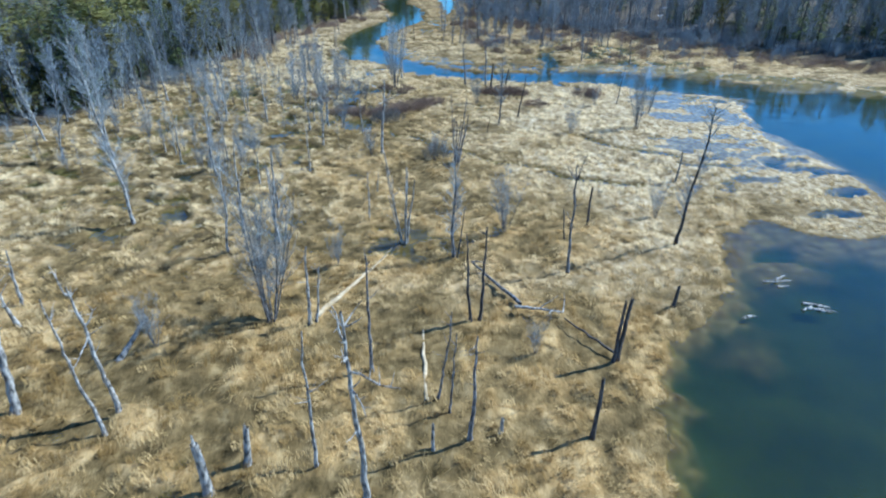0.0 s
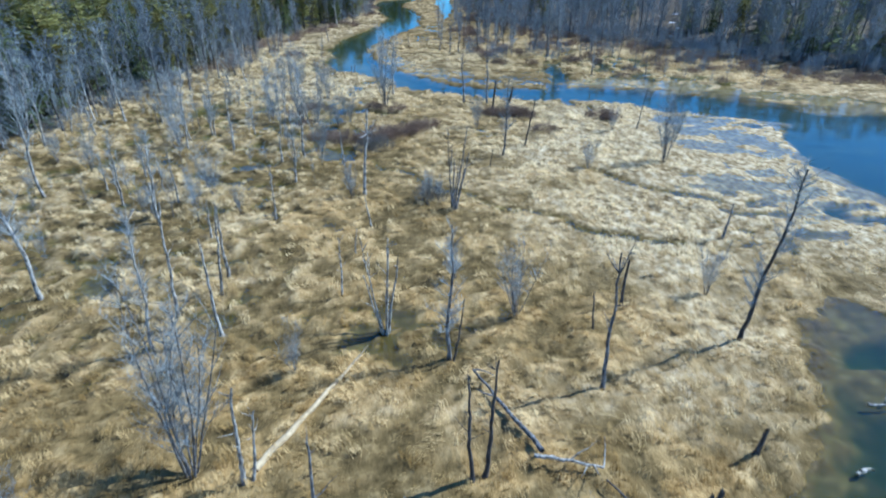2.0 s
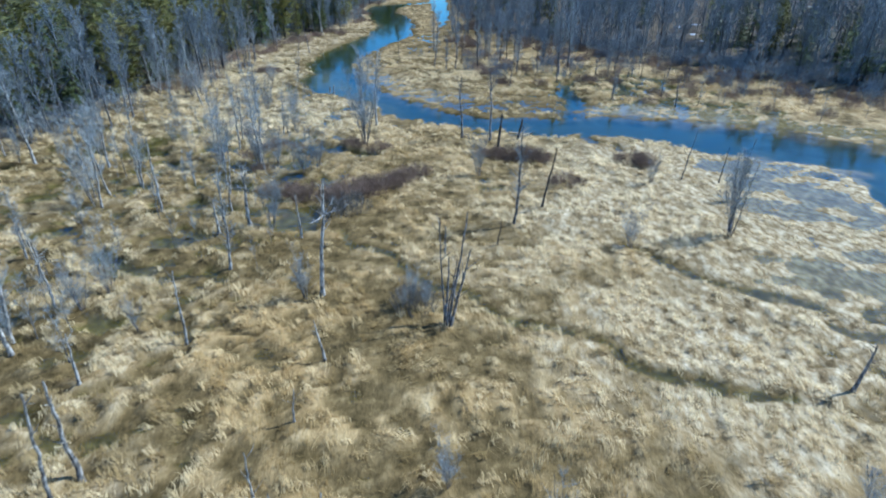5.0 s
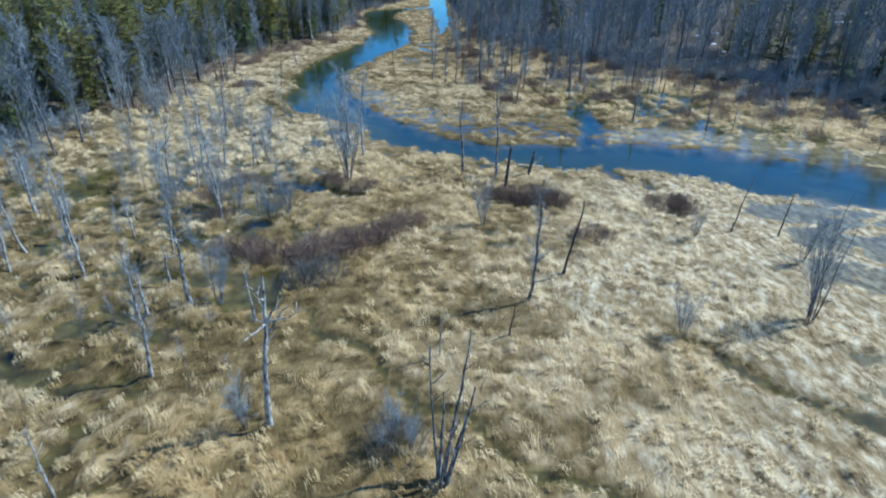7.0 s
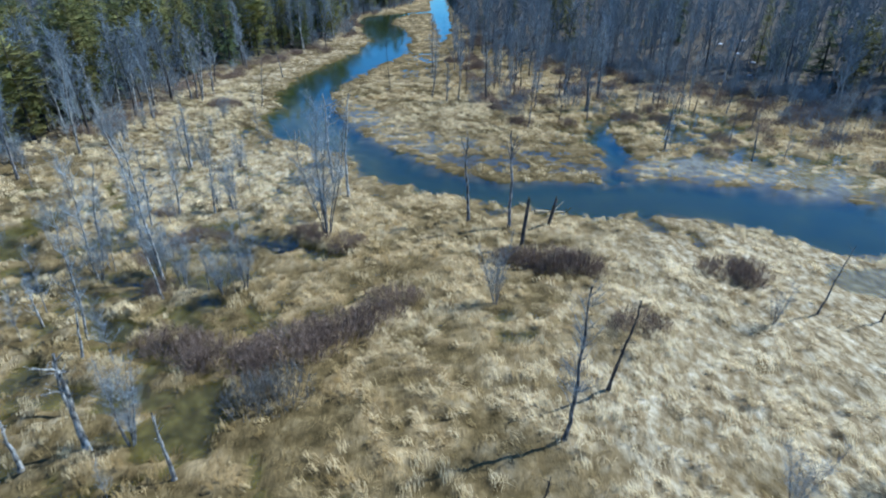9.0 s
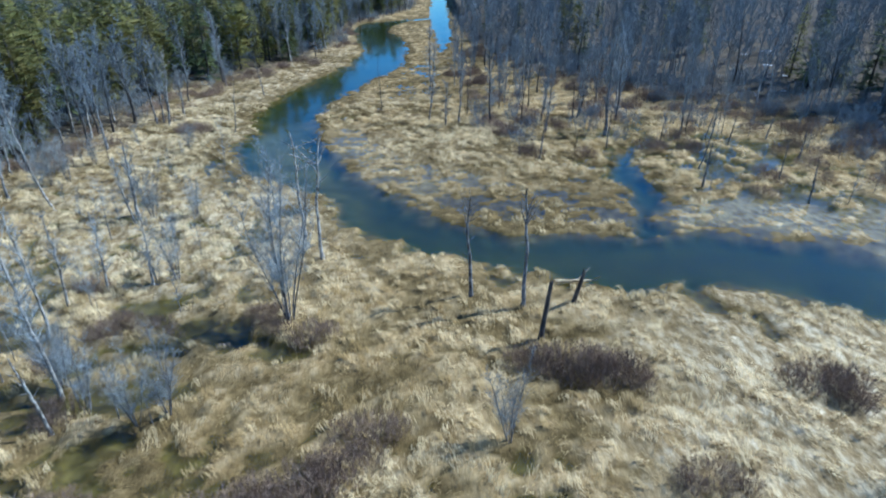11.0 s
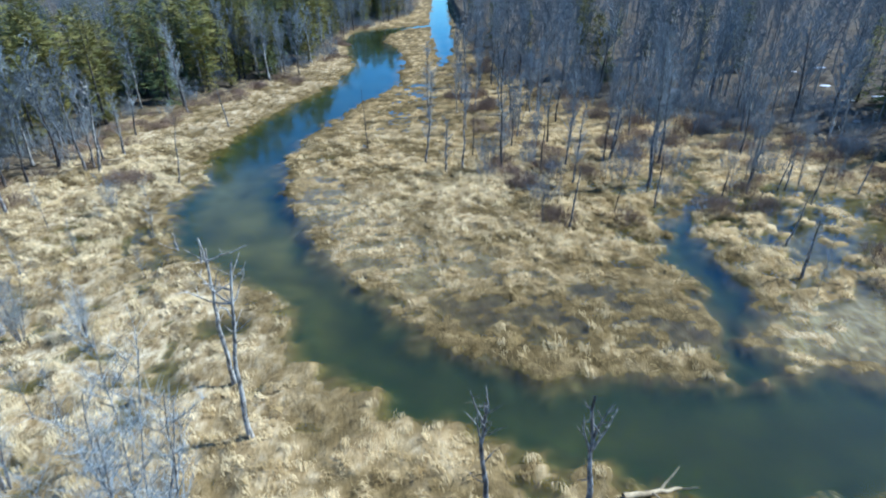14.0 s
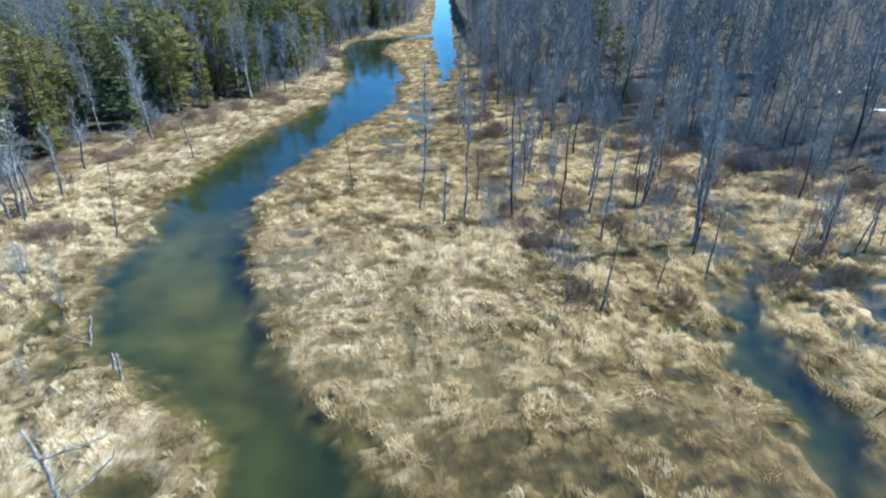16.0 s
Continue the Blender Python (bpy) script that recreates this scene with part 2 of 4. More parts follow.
def fast_mesh(name, verts, faces, material, smooth=False):
    """A mesh from arrays; faces is one array of triangles or of quads."""
    mesh = bpy.data.meshes.new(name)
    k = faces.shape[1]
    mesh.vertices.add(len(verts))
    mesh.vertices.foreach_set("co", np.ascontiguousarray(verts, np.float32).ravel())
    mesh.loops.add(faces.size)
    mesh.loops.foreach_set("vertex_index", np.ascontiguousarray(faces, np.int32).ravel())
    mesh.polygons.add(len(faces))
    mesh.polygons.foreach_set("loop_start", np.arange(0, faces.size, k, dtype=np.int32))
    mesh.polygons.foreach_set("loop_total", np.full(len(faces), k, np.int32))
    if smooth:
        mesh.polygons.foreach_set("use_smooth", np.ones(len(faces), bool))
    mesh.materials.append(material)
    mesh.update(calc_edges=True)
    return mesh


def spaced(*runs):
    """Grid lines from runs of (start, end, step)."""
    return np.unique(np.concatenate([np.arange(a, b, s) for a, b, s in runs]))


def ground_material():
    """Matted sedge on land, sunken weed and an olive muddy bed, dimmed in colour with depth, under water, leaf litter
    in the woods.
    """
    m = bpy.data.materials.new("marsh_ground")
    m.use_nodes = True
    n, l = m.node_tree.nodes, m.node_tree.links
    bsdf = n["Principled BSDF"]
    bsdf.inputs["Roughness"].default_value = 0.9
    bsdf.inputs["Specular IOR Level"].default_value = 0.08
    geo = n.new("ShaderNodeNewGeometry")

    def noise_at(scale, detail=5, stretch=(1, 1, 1), turn=0.0):
        mp = n.new("ShaderNodeMapping")
        mp.inputs["Scale"].default_value, mp.inputs["Rotation"].default_value = stretch, (0, 0, turn)
        l.new(geo.outputs["Position"], mp.inputs[0])
        t = n.new("ShaderNodeTexNoise")
        t.inputs["Scale"].default_value, t.inputs["Detail"].default_value, t.inputs["Roughness"].default_value = scale, detail, 0.6
        l.new(mp.outputs[0], t.inputs["Vector"])
        return t.outputs["Fac"]

    def ramp(fac, *stops):
        r = n.new("ShaderNodeValToRGB")
        while len(r.color_ramp.elements) < len(stops):
            r.color_ramp.elements.new(0.5)
        for e, (p, c) in zip(r.color_ramp.elements, stops):
            e.position, e.color = p, (*c, 1)
        l.new(fac, r.inputs[0])
        return r.outputs[0]

    def mixed(fac, a, b):
        x = n.new("ShaderNodeMix")
        x.data_type = "RGBA"
        l.new(fac, x.inputs[0])
        l.new(a, x.inputs[6])
        l.new(b, x.inputs[7])
        return x.outputs[2]

    def attribute(name):
        a = n.new("ShaderNodeAttribute")
        a.attribute_name = name
        return a.outputs["Fac"]

    straw = ramp(noise_at(1.1, 8, (1, 0.55, 1), 0.5), (0.3, (0.135, 0.0837, 0.0308)), (0.45, (0.343, 0.231, 0.0968)), (0.58, (0.489, 0.355, 0.167)), (0.72, (0.666, 0.532, 0.317)))
    pale = ramp(noise_at(2.2, 8, (1, 0.6, 1), 0.6), (0.3, (0.154, 0.104, 0.0471)), (0.46, (0.338, 0.247, 0.127)), (0.57, (0.533, 0.426, 0.255)), (0.7, (0.738, 0.624, 0.423)))
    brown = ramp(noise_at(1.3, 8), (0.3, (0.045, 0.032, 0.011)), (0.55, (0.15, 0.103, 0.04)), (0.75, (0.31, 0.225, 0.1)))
    # Bed colour is darkened to stand in for light absorbed by the water.
    dim_mud = ramp(noise_at(0.35, 6), (0.3, (0.026, 0.039, 0.014)), (0.55, (0.043, 0.056, 0.019)), (0.72, (0.07, 0.08, 0.025)))
    weed = ramp(noise_at(1.4, 7), (0.3, (0.06, 0.047, 0.014)), (0.52, (0.145, 0.112, 0.034)), (0.72, (0.26, 0.2, 0.07)))
    litter = ramp(noise_at(0.9, 7), (0.3, (0.045, 0.036, 0.027)), (0.52, (0.1, 0.08, 0.056)), (0.72, (0.22, 0.175, 0.11)))
    gold = ramp(noise_at(1.2, 8, (1, 0.6, 1), 0.5), (0.3, (0.156, 0.0936, 0.0282)), (0.5, (0.385, 0.251, 0.095)), (0.7, (0.603, 0.433, 0.198)))
    land_colour = mixed(attribute("bleached"), mixed(attribute("golden"), straw, gold), pale)
    land_colour = mixed(attribute("browned"), land_colour, brown)
    land_colour = mixed(attribute("woods"), land_colour, litter)
    # The pond's darker bed tone stands in for light lost in deeper water.
    dim_pond_bed = ramp(noise_at(0.3, 5), (0.3, (0.016, 0.03, 0.009)), (0.7, (0.036, 0.055, 0.014)))
    under = mixed(attribute("dim_pool"), mixed(attribute("deep"), weed, dim_mud), mixed(attribute("deep"), weed, dim_pond_bed))
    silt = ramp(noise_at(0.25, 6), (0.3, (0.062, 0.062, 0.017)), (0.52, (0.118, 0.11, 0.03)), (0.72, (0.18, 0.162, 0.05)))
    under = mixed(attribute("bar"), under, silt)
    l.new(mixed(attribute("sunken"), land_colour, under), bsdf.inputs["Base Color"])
    bump = n.new("ShaderNodeBump")
    bump.inputs["Distance"].default_value = 0.12
    rough = n.new("ShaderNodeMapRange")
    rough.inputs[3].default_value, rough.inputs[4].default_value = 0.8, 0.05
    l.new(attribute("sunken"), rough.inputs[0])
    l.new(rough.outputs[0], bump.inputs["Strength"])
    l.new(noise_at(5, 6, (1, 0.5, 1), 0.5), bump.inputs["Height"])
    l.new(bump.outputs[0], bsdf.inputs["Normal"])
    return m


def masks(x, y, z):
    n1, n2 = fbm(x / 7, y / 7, 81), fbm(x / 2.2, y / 2.2, 91)
    shore = np.interp(x, (13, 27, 34, 42, 52, 70), (86, 84, 80, 74, 67, 58))
    east = step(3, 18, x + (n1 - 0.5) * 18) * step(24, 46, y + (n1 - 0.5) * 20) * step(6, 0, y - shore)
    bleached = np.clip(east * 0.75 + step(45, 66, y + (n1 - 0.5) * 24) * 0.2 * step(150, 120, y) + step(0.55, 0.72, n1) * 0.25 + blob(x, y, -17, 93, 12, 15) * 1.0 + blob(x, y, 28, 56, 11, 16) * 0.9 + blob(x, y, 2, 112, 9, 9) * 0.6 + 0.7 * step(-11, -17, x) * step(92, 102, y) + (n2 - 0.5) * 0.8 * east, 0, 1)
    # Browner in hollows between tussocks, in patches, along trails and on low ground.
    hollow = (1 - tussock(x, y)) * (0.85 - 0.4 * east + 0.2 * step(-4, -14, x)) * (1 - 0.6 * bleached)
    browned = np.clip(hollow + step(0.48, 0.6, fbm(x / 3.4, y / 2.4, 101)) * 0.62 * (1 - east * 0.7) + step(0.08, -0.02, z) * 0.8 + np.clip(wetness(x, y), 0, 1) * (0.15 + 0.4 * step(0.4, 0.6, n2)) * step(20, 8, x) + blob(x, y, 10, 94.5, 7, 3.2) * (0.35 + 0.5 * n2) + blob(x, y, -2.2, 50.5, 3, 2.6) * 0.6 + blob(x, y, -5, 70, 6, 5) * 0.2 + blob(x, y, 3, 104, 6, 4) * step(0.5, 0.6, n2) * 0.7 + step(0.5, 0.0, trail(x, y)) * 1.0, 0, 1)
    browned = np.clip(browned + 0.5 * swamp(x, y) * (1 - hummock(x, y)), 0, 1)
    golden = np.maximum(step(56, 22, y + (n1 - 0.5) * 18), 0.6 * step(5, -6, x + (n1 - 0.5) * 16) * step(92, 76, y + (n1 - 0.5) * 10)) * (1 - 0.6 * swamp(x, y))
    woods = step(-2.0, 3.0, np.maximum(left_edge(y) - x, y - right_edge(x)) + (n2 - 0.5) * 6)
    low = shelf(x, y)
    far_side = step(15, 21, x)
    bleached = np.maximum(bleached, low * (0.35 + 0.35 * far_side))
    sodden = step(0.4, 0.58, fbm(x / 1.5, y / 1.0, 231, 4)) * (0.12 * low + step(0.25, 0.7, blob(x, y, 8.5, 94.5, 11, 7))) * (1 - far_side)
    browned = np.maximum(browned, np.clip(sodden, 0, 1))
    browned = browned * (1 - low * (0.5 + 0.3 * far_side) * (1 - step(0.25, 0.7, blob(x, y, 8.5, 94.5, 11, 7)))) * (1 - 0.55 * far_side * step(90, 96, y)) + 0.45 * step(36, 46, x) * step(96, 104, y) * step(0.4, 0.55, n2)
    fringe = step(2.4, 0.4, stream(x, y)) * step(76, 82, y) * step(0.36, 0.52, n2)
    cream = blob(x, y, -17, 92, 12, 14)
    browned, golden = np.clip(np.maximum(browned * (1 - 0.75 * cream), 0.85 * fringe), 0, 1), golden * (1 - cream)
    awash = flat(x, y)
    bleached = np.maximum(bleached, swamp(x, y) * (0.35 + 0.4 * n2))
    browned = browned * (1 - 0.8 * awash)
    bleached = np.maximum(bleached, 0.9 * awash)
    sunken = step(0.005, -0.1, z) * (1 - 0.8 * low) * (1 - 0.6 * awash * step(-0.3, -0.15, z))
    # Blob at (-9, 79) stands for alder shade; stream() keeps it from showing.
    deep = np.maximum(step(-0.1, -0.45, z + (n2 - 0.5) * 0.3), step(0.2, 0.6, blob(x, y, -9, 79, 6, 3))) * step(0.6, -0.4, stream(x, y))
    dim_pool = np.maximum(step(70, 50, y + (n1 - 0.5) * 10) * step(4, 10, x), step(0.2, 0.6, blob(x, y, -9, 79, 6, 3)))
    bar = step(-1.2, -3.0, stream(x, y) + (n2 - 0.5) * 2.4) * step(80, 86, y) * step(128, 114, y) * step(28, 20, x) * (1 - 0.85 * step(-8, -1, x))
    return dict(bar=bar, dim_pool=dim_pool, bleached=bleached, browned=browned, golden=golden, woods=woods, sunken=sunken, deep=deep)


gx = spaced((-2500, -400, 300), (-400, -90, 15), (-90, -40, 1.2), (-40, -26, 0.5), (-26, 38, 0.36), (38, 60, 0.7), (60, 120, 2), (120, 400, 15), (400, 2600, 300))
gy = spaced((-1500, -60, 120), (-60, 8, 3), (8, 128, 0.36), (128, 136, 0.5), (136, 200, 0.9), (200, 300, 2), (300, 460, 6), (460, 900, 60), (900, 3400, 300))
X, Y = np.meshgrid(gx, gy)
Z = land(X, Y)
cols, rows_n = len(gx), len(gy)
base = (np.arange(rows_n - 1)[:, None] * cols + np.arange(cols - 1)[None, :]).ravel()
ground_mesh = fast_mesh("ground", np.column_stack([X.ravel(), Y.ravel(), Z.ravel()]), np.column_stack([base, base + 1, base + cols + 1, base + cols]), ground_material(), True)
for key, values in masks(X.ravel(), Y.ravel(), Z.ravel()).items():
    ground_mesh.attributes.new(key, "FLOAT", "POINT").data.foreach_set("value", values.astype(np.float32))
tagged(new("ground", ground_mesh), "straw-coloured marsh of matted dead sedge with dark brown hollows, some wet", "marsh ground", kind="structure")


def water_material():
    m = bpy.data.materials.new("marsh_water")
    m.use_nodes = True
    n, l = m.node_tree.nodes, m.node_tree.links
    n.remove(n["Principled BSDF"])
    clear = n.new("ShaderNodeBsdfTransparent")
    clear.inputs[0].default_value = (0.9, 0.92, 0.83, 1)
    gloss = n.new("ShaderNodeBsdfGlossy")
    gloss.inputs["Roughness"].default_value = 0.06
    # Blue tint on the reflection stands in for a bluer sky.
    gloss.inputs["Color"].default_value = (0.6, 0.87, 1.0, 1)
    fresnel = n.new("ShaderNodeFresnel")
    fresnel.inputs[0].default_value = 1.4
    geo = n.new("ShaderNodeNewGeometry")
    ripple = n.new("ShaderNodeTexNoise")
    ripple.inputs["Scale"].default_value, ripple.inputs["Detail"].default_value = 1.6, 4
    l.new(geo.outputs["Position"], ripple.inputs["Vector"])
    bump = n.new("ShaderNodeBump")
    bump.inputs["Strength"].default_value, bump.inputs["Distance"].default_value = 0.12, 0.03
    l.new(ripple.outputs["Fac"], bump.inputs["Height"])
    for node in (gloss, fresnel):
        l.new(bump.outputs[0], node.inputs["Normal"])
    mix = n.new("ShaderNodeMixShader")
    l.new(fresnel.outputs[0], mix.inputs[0])
    l.new(clear.outputs[0], mix.inputs[1])
    l.new(gloss.outputs[0], mix.inputs[2])
    l.new(mix.outputs[0], n["Material Output"].inputs[0])
    return m


wx, wy = np.meshgrid(np.linspace(-120, 160, 15), np.linspace(-60, 470, 27))
wb = (np.arange(26)[:, None] * 15 + np.arange(14)[None, :]).ravel()
tagged(new("water", fast_mesh("water", np.column_stack([wx.ravel(), wy.ravel(), wx.ravel() * 0]), np.column_stack([wb, wb + 1, wb + 16, wb + 15]), water_material())),
       "slow clear olive-green stream and pond reflecting blue sky", "water", kind="structure")


# ---- building trees ----
def tube(buf, pts, rads, sides):
    """Adds a tapered tube along pts to buf, a pair of lists (vertices, triangles)."""
    verts, quads = buf
    start = len(verts)
    pts = [Vector(p) for p in pts]
    for i, (p, r) in enumerate(zip(pts, rads)):
        t = (pts[min(i + 1, len(pts) - 1)] - pts[max(i - 1, 0)]).normalized()
        a = t.cross(Vector((0.31, 0.95, 0.05))).normalized()
        b = t.cross(a)
        for k in range(sides):
            w = math.tau * k / sides
            knob = 1 + 0.16 * noise.noise(p * 2.3 + Vector((k * 3.1, 0, 0))) if sides > 4 else 1
            verts.append(p + (a * math.cos(w) + b * math.sin(w)) * r * knob)
    for i in range(len(pts) - 1):
        for k in range(sides):
            q, s = start + i * sides, (k + 1) % sides
            quads += [(q + k, q + s, q + sides + s), (q + k, q + sides + s, q + sides + k)]


def spike(buf, p, tip, r):
    """A slim three-sided twig from p to a point."""
    verts, tris = buf
    t = (tip - p).normalized()
    a = t.cross(Vector((0.31, 0.95, 0.05))).normalized() * r
    b = t.cross(a)
    s = len(verts)
    verts += [p + a, p - a * 0.5 + b * 0.87, p - a * 0.5 - b * 0.87, tip]
    tris += [(s, s + 1, s + 3), (s + 1, s + 2, s + 3), (s + 2, s, s + 3)]


def sliver(buf, p, tip, r):
    """The finest twigs: one slim triangle."""
    verts, tris = buf
    a = (tip - p).cross(Vector((random.uniform(-1, 1), random.uniform(-1, 1), 0.3))).normalized() * r
    s = len(verts)
    verts += [p + a, p - a, tip]
    tris.append((s, s + 1, s + 2))


def limb(rng, p, d, length, n, wobble=0.1, up=0.0):
    """Points of a crooked branch from p along d; up bends it skywards."""
    p, d = Vector(p), Vector(d).normalized()
    pts = [p.copy()]
    for _ in range(n):
        d = (d + Vector((rng.uniform(-1, 1), rng.uniform(-1, 1), rng.uniform(-1, 1))) * wobble + Vector((0, 0, up))).normalized()
        p = p + d * (length / n)
        pts.append(p.copy())
    return pts


def taper(r0, r1, n):
    return [r0 + (r1 - r0) * i / n for i in range(n + 1)]


def mesh_of(name, buf, material):
    return fast_mesh(name, np.array([tuple(v) for v in buf[0]]), np.array(buf[1]), material, True)


def part(name, buf, material, parent, label=""):
    ob = new(name, mesh_of(name, buf, material))
    ob.parent = parent
    if label:
        ob["label"] = label
    return ob


def thing(name, x, y, label, category, group=""):
    ob = new(name)
    ob.empty_display_size = 0.3
    ob.location = (x, y, float(land(x, y)) - 0.06)
    return tagged(ob, label, category, group)


def outward(rng, rise):
    w = rng.uniform(0, math.tau)
    return Vector((math.cos(w), math.sin(w), rise))


def stem_points(h, lean, rng, n=9, wobble=0.035):
    """A trunk from the origin up to height h, leaning by lean metres a metre."""
    pts, off = [], Vector((0, 0))
    for i in range(n + 1):
        s = i / n
        pts.append(Vector((lean[0] * h * s + off.x, lean[1] * h * s + off.y, h * s)))
        off += Vector((rng.uniform(-1, 1), rng.uniform(-1, 1))) * wobble * h / n * 1.6
    return pts


def trunk_radii(r, n, top=0.35):
    return [r * (1.35 if i == 0 else 1.0) * (1 - (1 - top) * i / n) for i in range(n + 1)]


def twigs(buf, rng, pts, r, count, length, fine=7, rise=0.9, lo=0.3):
    """Side branches along pts, each with a spray of fine twigs."""
    n = len(pts) - 1
    for _ in range(count):
        s = rng.uniform(lo, 0.98) * n
        i = min(int(s), n - 1)
        p = pts[i].lerp(pts[i + 1], s - i)
        ln = length * rng.uniform(0.5, 1.1) * (1.15 - 0.6 * s / n)
        b = limb(rng, p, outward(rng, rise * rng.uniform(0.5, 1.3)), ln, 3, 0.16, 0.08)
        tube(buf, b[:3], taper(r, r * 0.6, 2), 3)
        spike(buf, b[2], b[3], r * 0.6)
        for k in range(fine):
            q = rng.uniform(0.4, 2.9)
            c = b[int(q)].lerp(b[int(q) + 1], q % 1)
            sliver(buf, c, c + (outward(rng, rise * rng.uniform(0.4, 1.5)).normalized() * ln * rng.uniform(0.25, 0.65)), r * 0.5)


def stump(x, y, h, r, lx=0.0, ly=0.0, name="broken_snag"):
    rng = random.Random(f"{x} {y}")
    ob = thing(name, x, y, "short broken-off dead tree trunk standing in the sedge", "tree stump", "dead trunks in the marsh")
    n = 6
    pts = stem_points(h, (lx, ly), rng, n, 0.03)
    buf = ([], [])
    tube(buf, pts, trunk_radii(r, n, 0.7), 8)
    top = pts[-1]
    for k in range(3):
        w = rng.uniform(0, math.tau)
        q = top + Vector((math.cos(w), math.sin(w), 0)) * r * 0.35
        tube(buf, [q - Vector((0, 0, r)), q + Vector((0, 0, r * rng.uniform(0.8, 2.2)))], [r * 0.4, r * 0.06], 4)
    # Pale bark left of x = 4, dark bark right of it.
    part("trunk", buf, SILVER if x < 4 else DARK, ob)
    return ob


def snag(x, y, h, r, lx=0.0, ly=0.0, fork=False, stubs=None, twiggy=False):
    rng = random.Random(f"{x} {y}")
    # Silver bark mostly on the left, grey or dark bark elsewhere.
    bark = SILVER if (x < -4 and y < 112) or fork and x < 3 else (GREY if rng.random() < 0.6 else DARK)
    label = "forked bare dead tree with silvery broken limbs" if fork else ("thin bare tree with fine grey twigs in the marsh" if twiggy else "slender dead tree trunk with short broken branches")
    ob = thing("bare_tree" if twiggy else "dead_tree", x, y, label, "tree", "trees in the marsh")
    n = 14
    pts = stem_points(h, (lx, ly), rng, n, 0.085)
    buf = ([], [])
    tube(buf, pts, trunk_radii(r * 1.02, n, 0.3), 7)
    part("trunk", buf, bark, ob)
    for k in range((rng.randint(5, 8) if fork else rng.randint(4, 9)) if stubs is None else stubs):
        i = rng.randint(6, n - 1)
        b = limb(rng, pts[i], outward(rng, rng.uniform(0.2, 0.9)), rng.uniform(0.25, 0.9) * (0.5 + h / 12), 3, 0.2, 0.1)
        buf = ([], [])
        tube(buf, b, taper(r * 0.25, r * 0.06, 3), 4)
        part("branch", buf, bark, ob)
    if fork:
        for k in range(rng.randint(3, 5)):
            i = rng.randint(9, 13)
            b = limb(rng, pts[i], outward(rng, rng.uniform(0.05, 0.9) if x < 0 else rng.uniform(0.8, 3)), h * rng.uniform(0.12, 0.27), 5, 0.42 if x < 0 else 0.2, 0.1)
            buf = ([], [])
            tube(buf, b, taper(r * 0.36, r * 0.09, 5), 5)
            for q in (2, 3, 4):
                tube(buf, limb(rng, b[q], outward(rng, 0.6), 0.5 * rng.uniform(0.5, 1.2), 2, 0.2), taper(r * 0.18, r * 0.06, 2), 3)
            part("limb", buf, bark, ob)
    if twiggy:
        buf = ([], [])
        twigs(buf, rng, pts, max(r * 0.15, 0.013), int(14 + 3.5 * h), 0.14 * h + 0.4, 22, 1.2, 0.22)
        part("crown", buf, TWIG, ob, "fine bare grey twigs")
    return ob


def forked_snag(x, y, h, r, lx=0.0, ly=0.0):
    return snag(x, y, h, r, lx, ly, fork=True)


def twiggy_tree(x, y, h, r, lx=0.0, ly=0.0):
    return snag(x, y, h, r, lx, ly, stubs=2, twiggy=True)


def birch_group(x, y, h, r, lx=0.0, ly=0.0):
    rng = random.Random(f"{x} {y}")
    ob = thing("birch_clump", x, y, "clump of leaning bare dead stems from one root", "tree", "trees in the marsh")
    bark = SILVER if x < 0 else GREY
    for k in range(6):
        w = math.tau * k / 6 + rng.uniform(-0.3, 0.3)
        hh = h * rng.uniform(0.55, 1.05)
        pts = stem_points(hh, (lx + 0.2 * math.cos(w) * rng.uniform(0.4, 1.2), ly + 0.2 * math.sin(w)), rng, 8, 0.05)
        pts = [p + Vector((math.cos(w), math.sin(w), 0)) * 0.16 for p in pts]
        buf = ([], [])
        tube(buf, pts, trunk_radii(r * rng.uniform(0.6, 1), 8, 0.3), 6)
        for q in range(4):
            tube(buf, limb(rng, pts[rng.randint(3, 7)], outward(rng, 0.9), rng.uniform(0.4, 1.1), 3, 0.2, 0.1), taper(r * 0.3, r * 0.08, 3), 4)
        part("stem", buf, bark, ob)
    return ob


def leaning_trunk(x, y, h, r, lx=0.0, ly=0.0):
    ob = stump(x, y, h, r, lx, ly, "leaning_snag")
    return tagged(ob, "weathered trunk leaning over the sedge", "tree stump")


def clump_shape(name, seed, stems, twig_count, spread, label):
    """A multi-stemmed bare tree one metre high, to be copied and scaled."""
    rng = random.Random(seed)
    ob = tagged(new(name), label, "tree", "bare clumps in the marsh")
    crown = ([], [])
    for k in range(stems):
        w = rng.uniform(0, math.tau)
        a = spread * rng.uniform(0.15, 1.0)
        pts = limb(rng, (0.02 * math.cos(w), 0.02 * math.sin(w), 0), (math.cos(w) * a, math.sin(w) * a, 1), rng.uniform(0.7, 1.03), 7, 0.085, 0.05)
        buf = ([], [])
        tube(buf, pts, taper(0.0075 * rng.uniform(0.5, 1), 0.0014, 7), 5)
        part("stem", buf, GREY, ob)
        twigs(crown, rng, pts, 0.0016, twig_count, 0.25, 24 if stems > 7 else 17, 1.3, 0.2)
    part("crown", crown, TWIG, ob, "haze of fine grey twigs")
    return ob


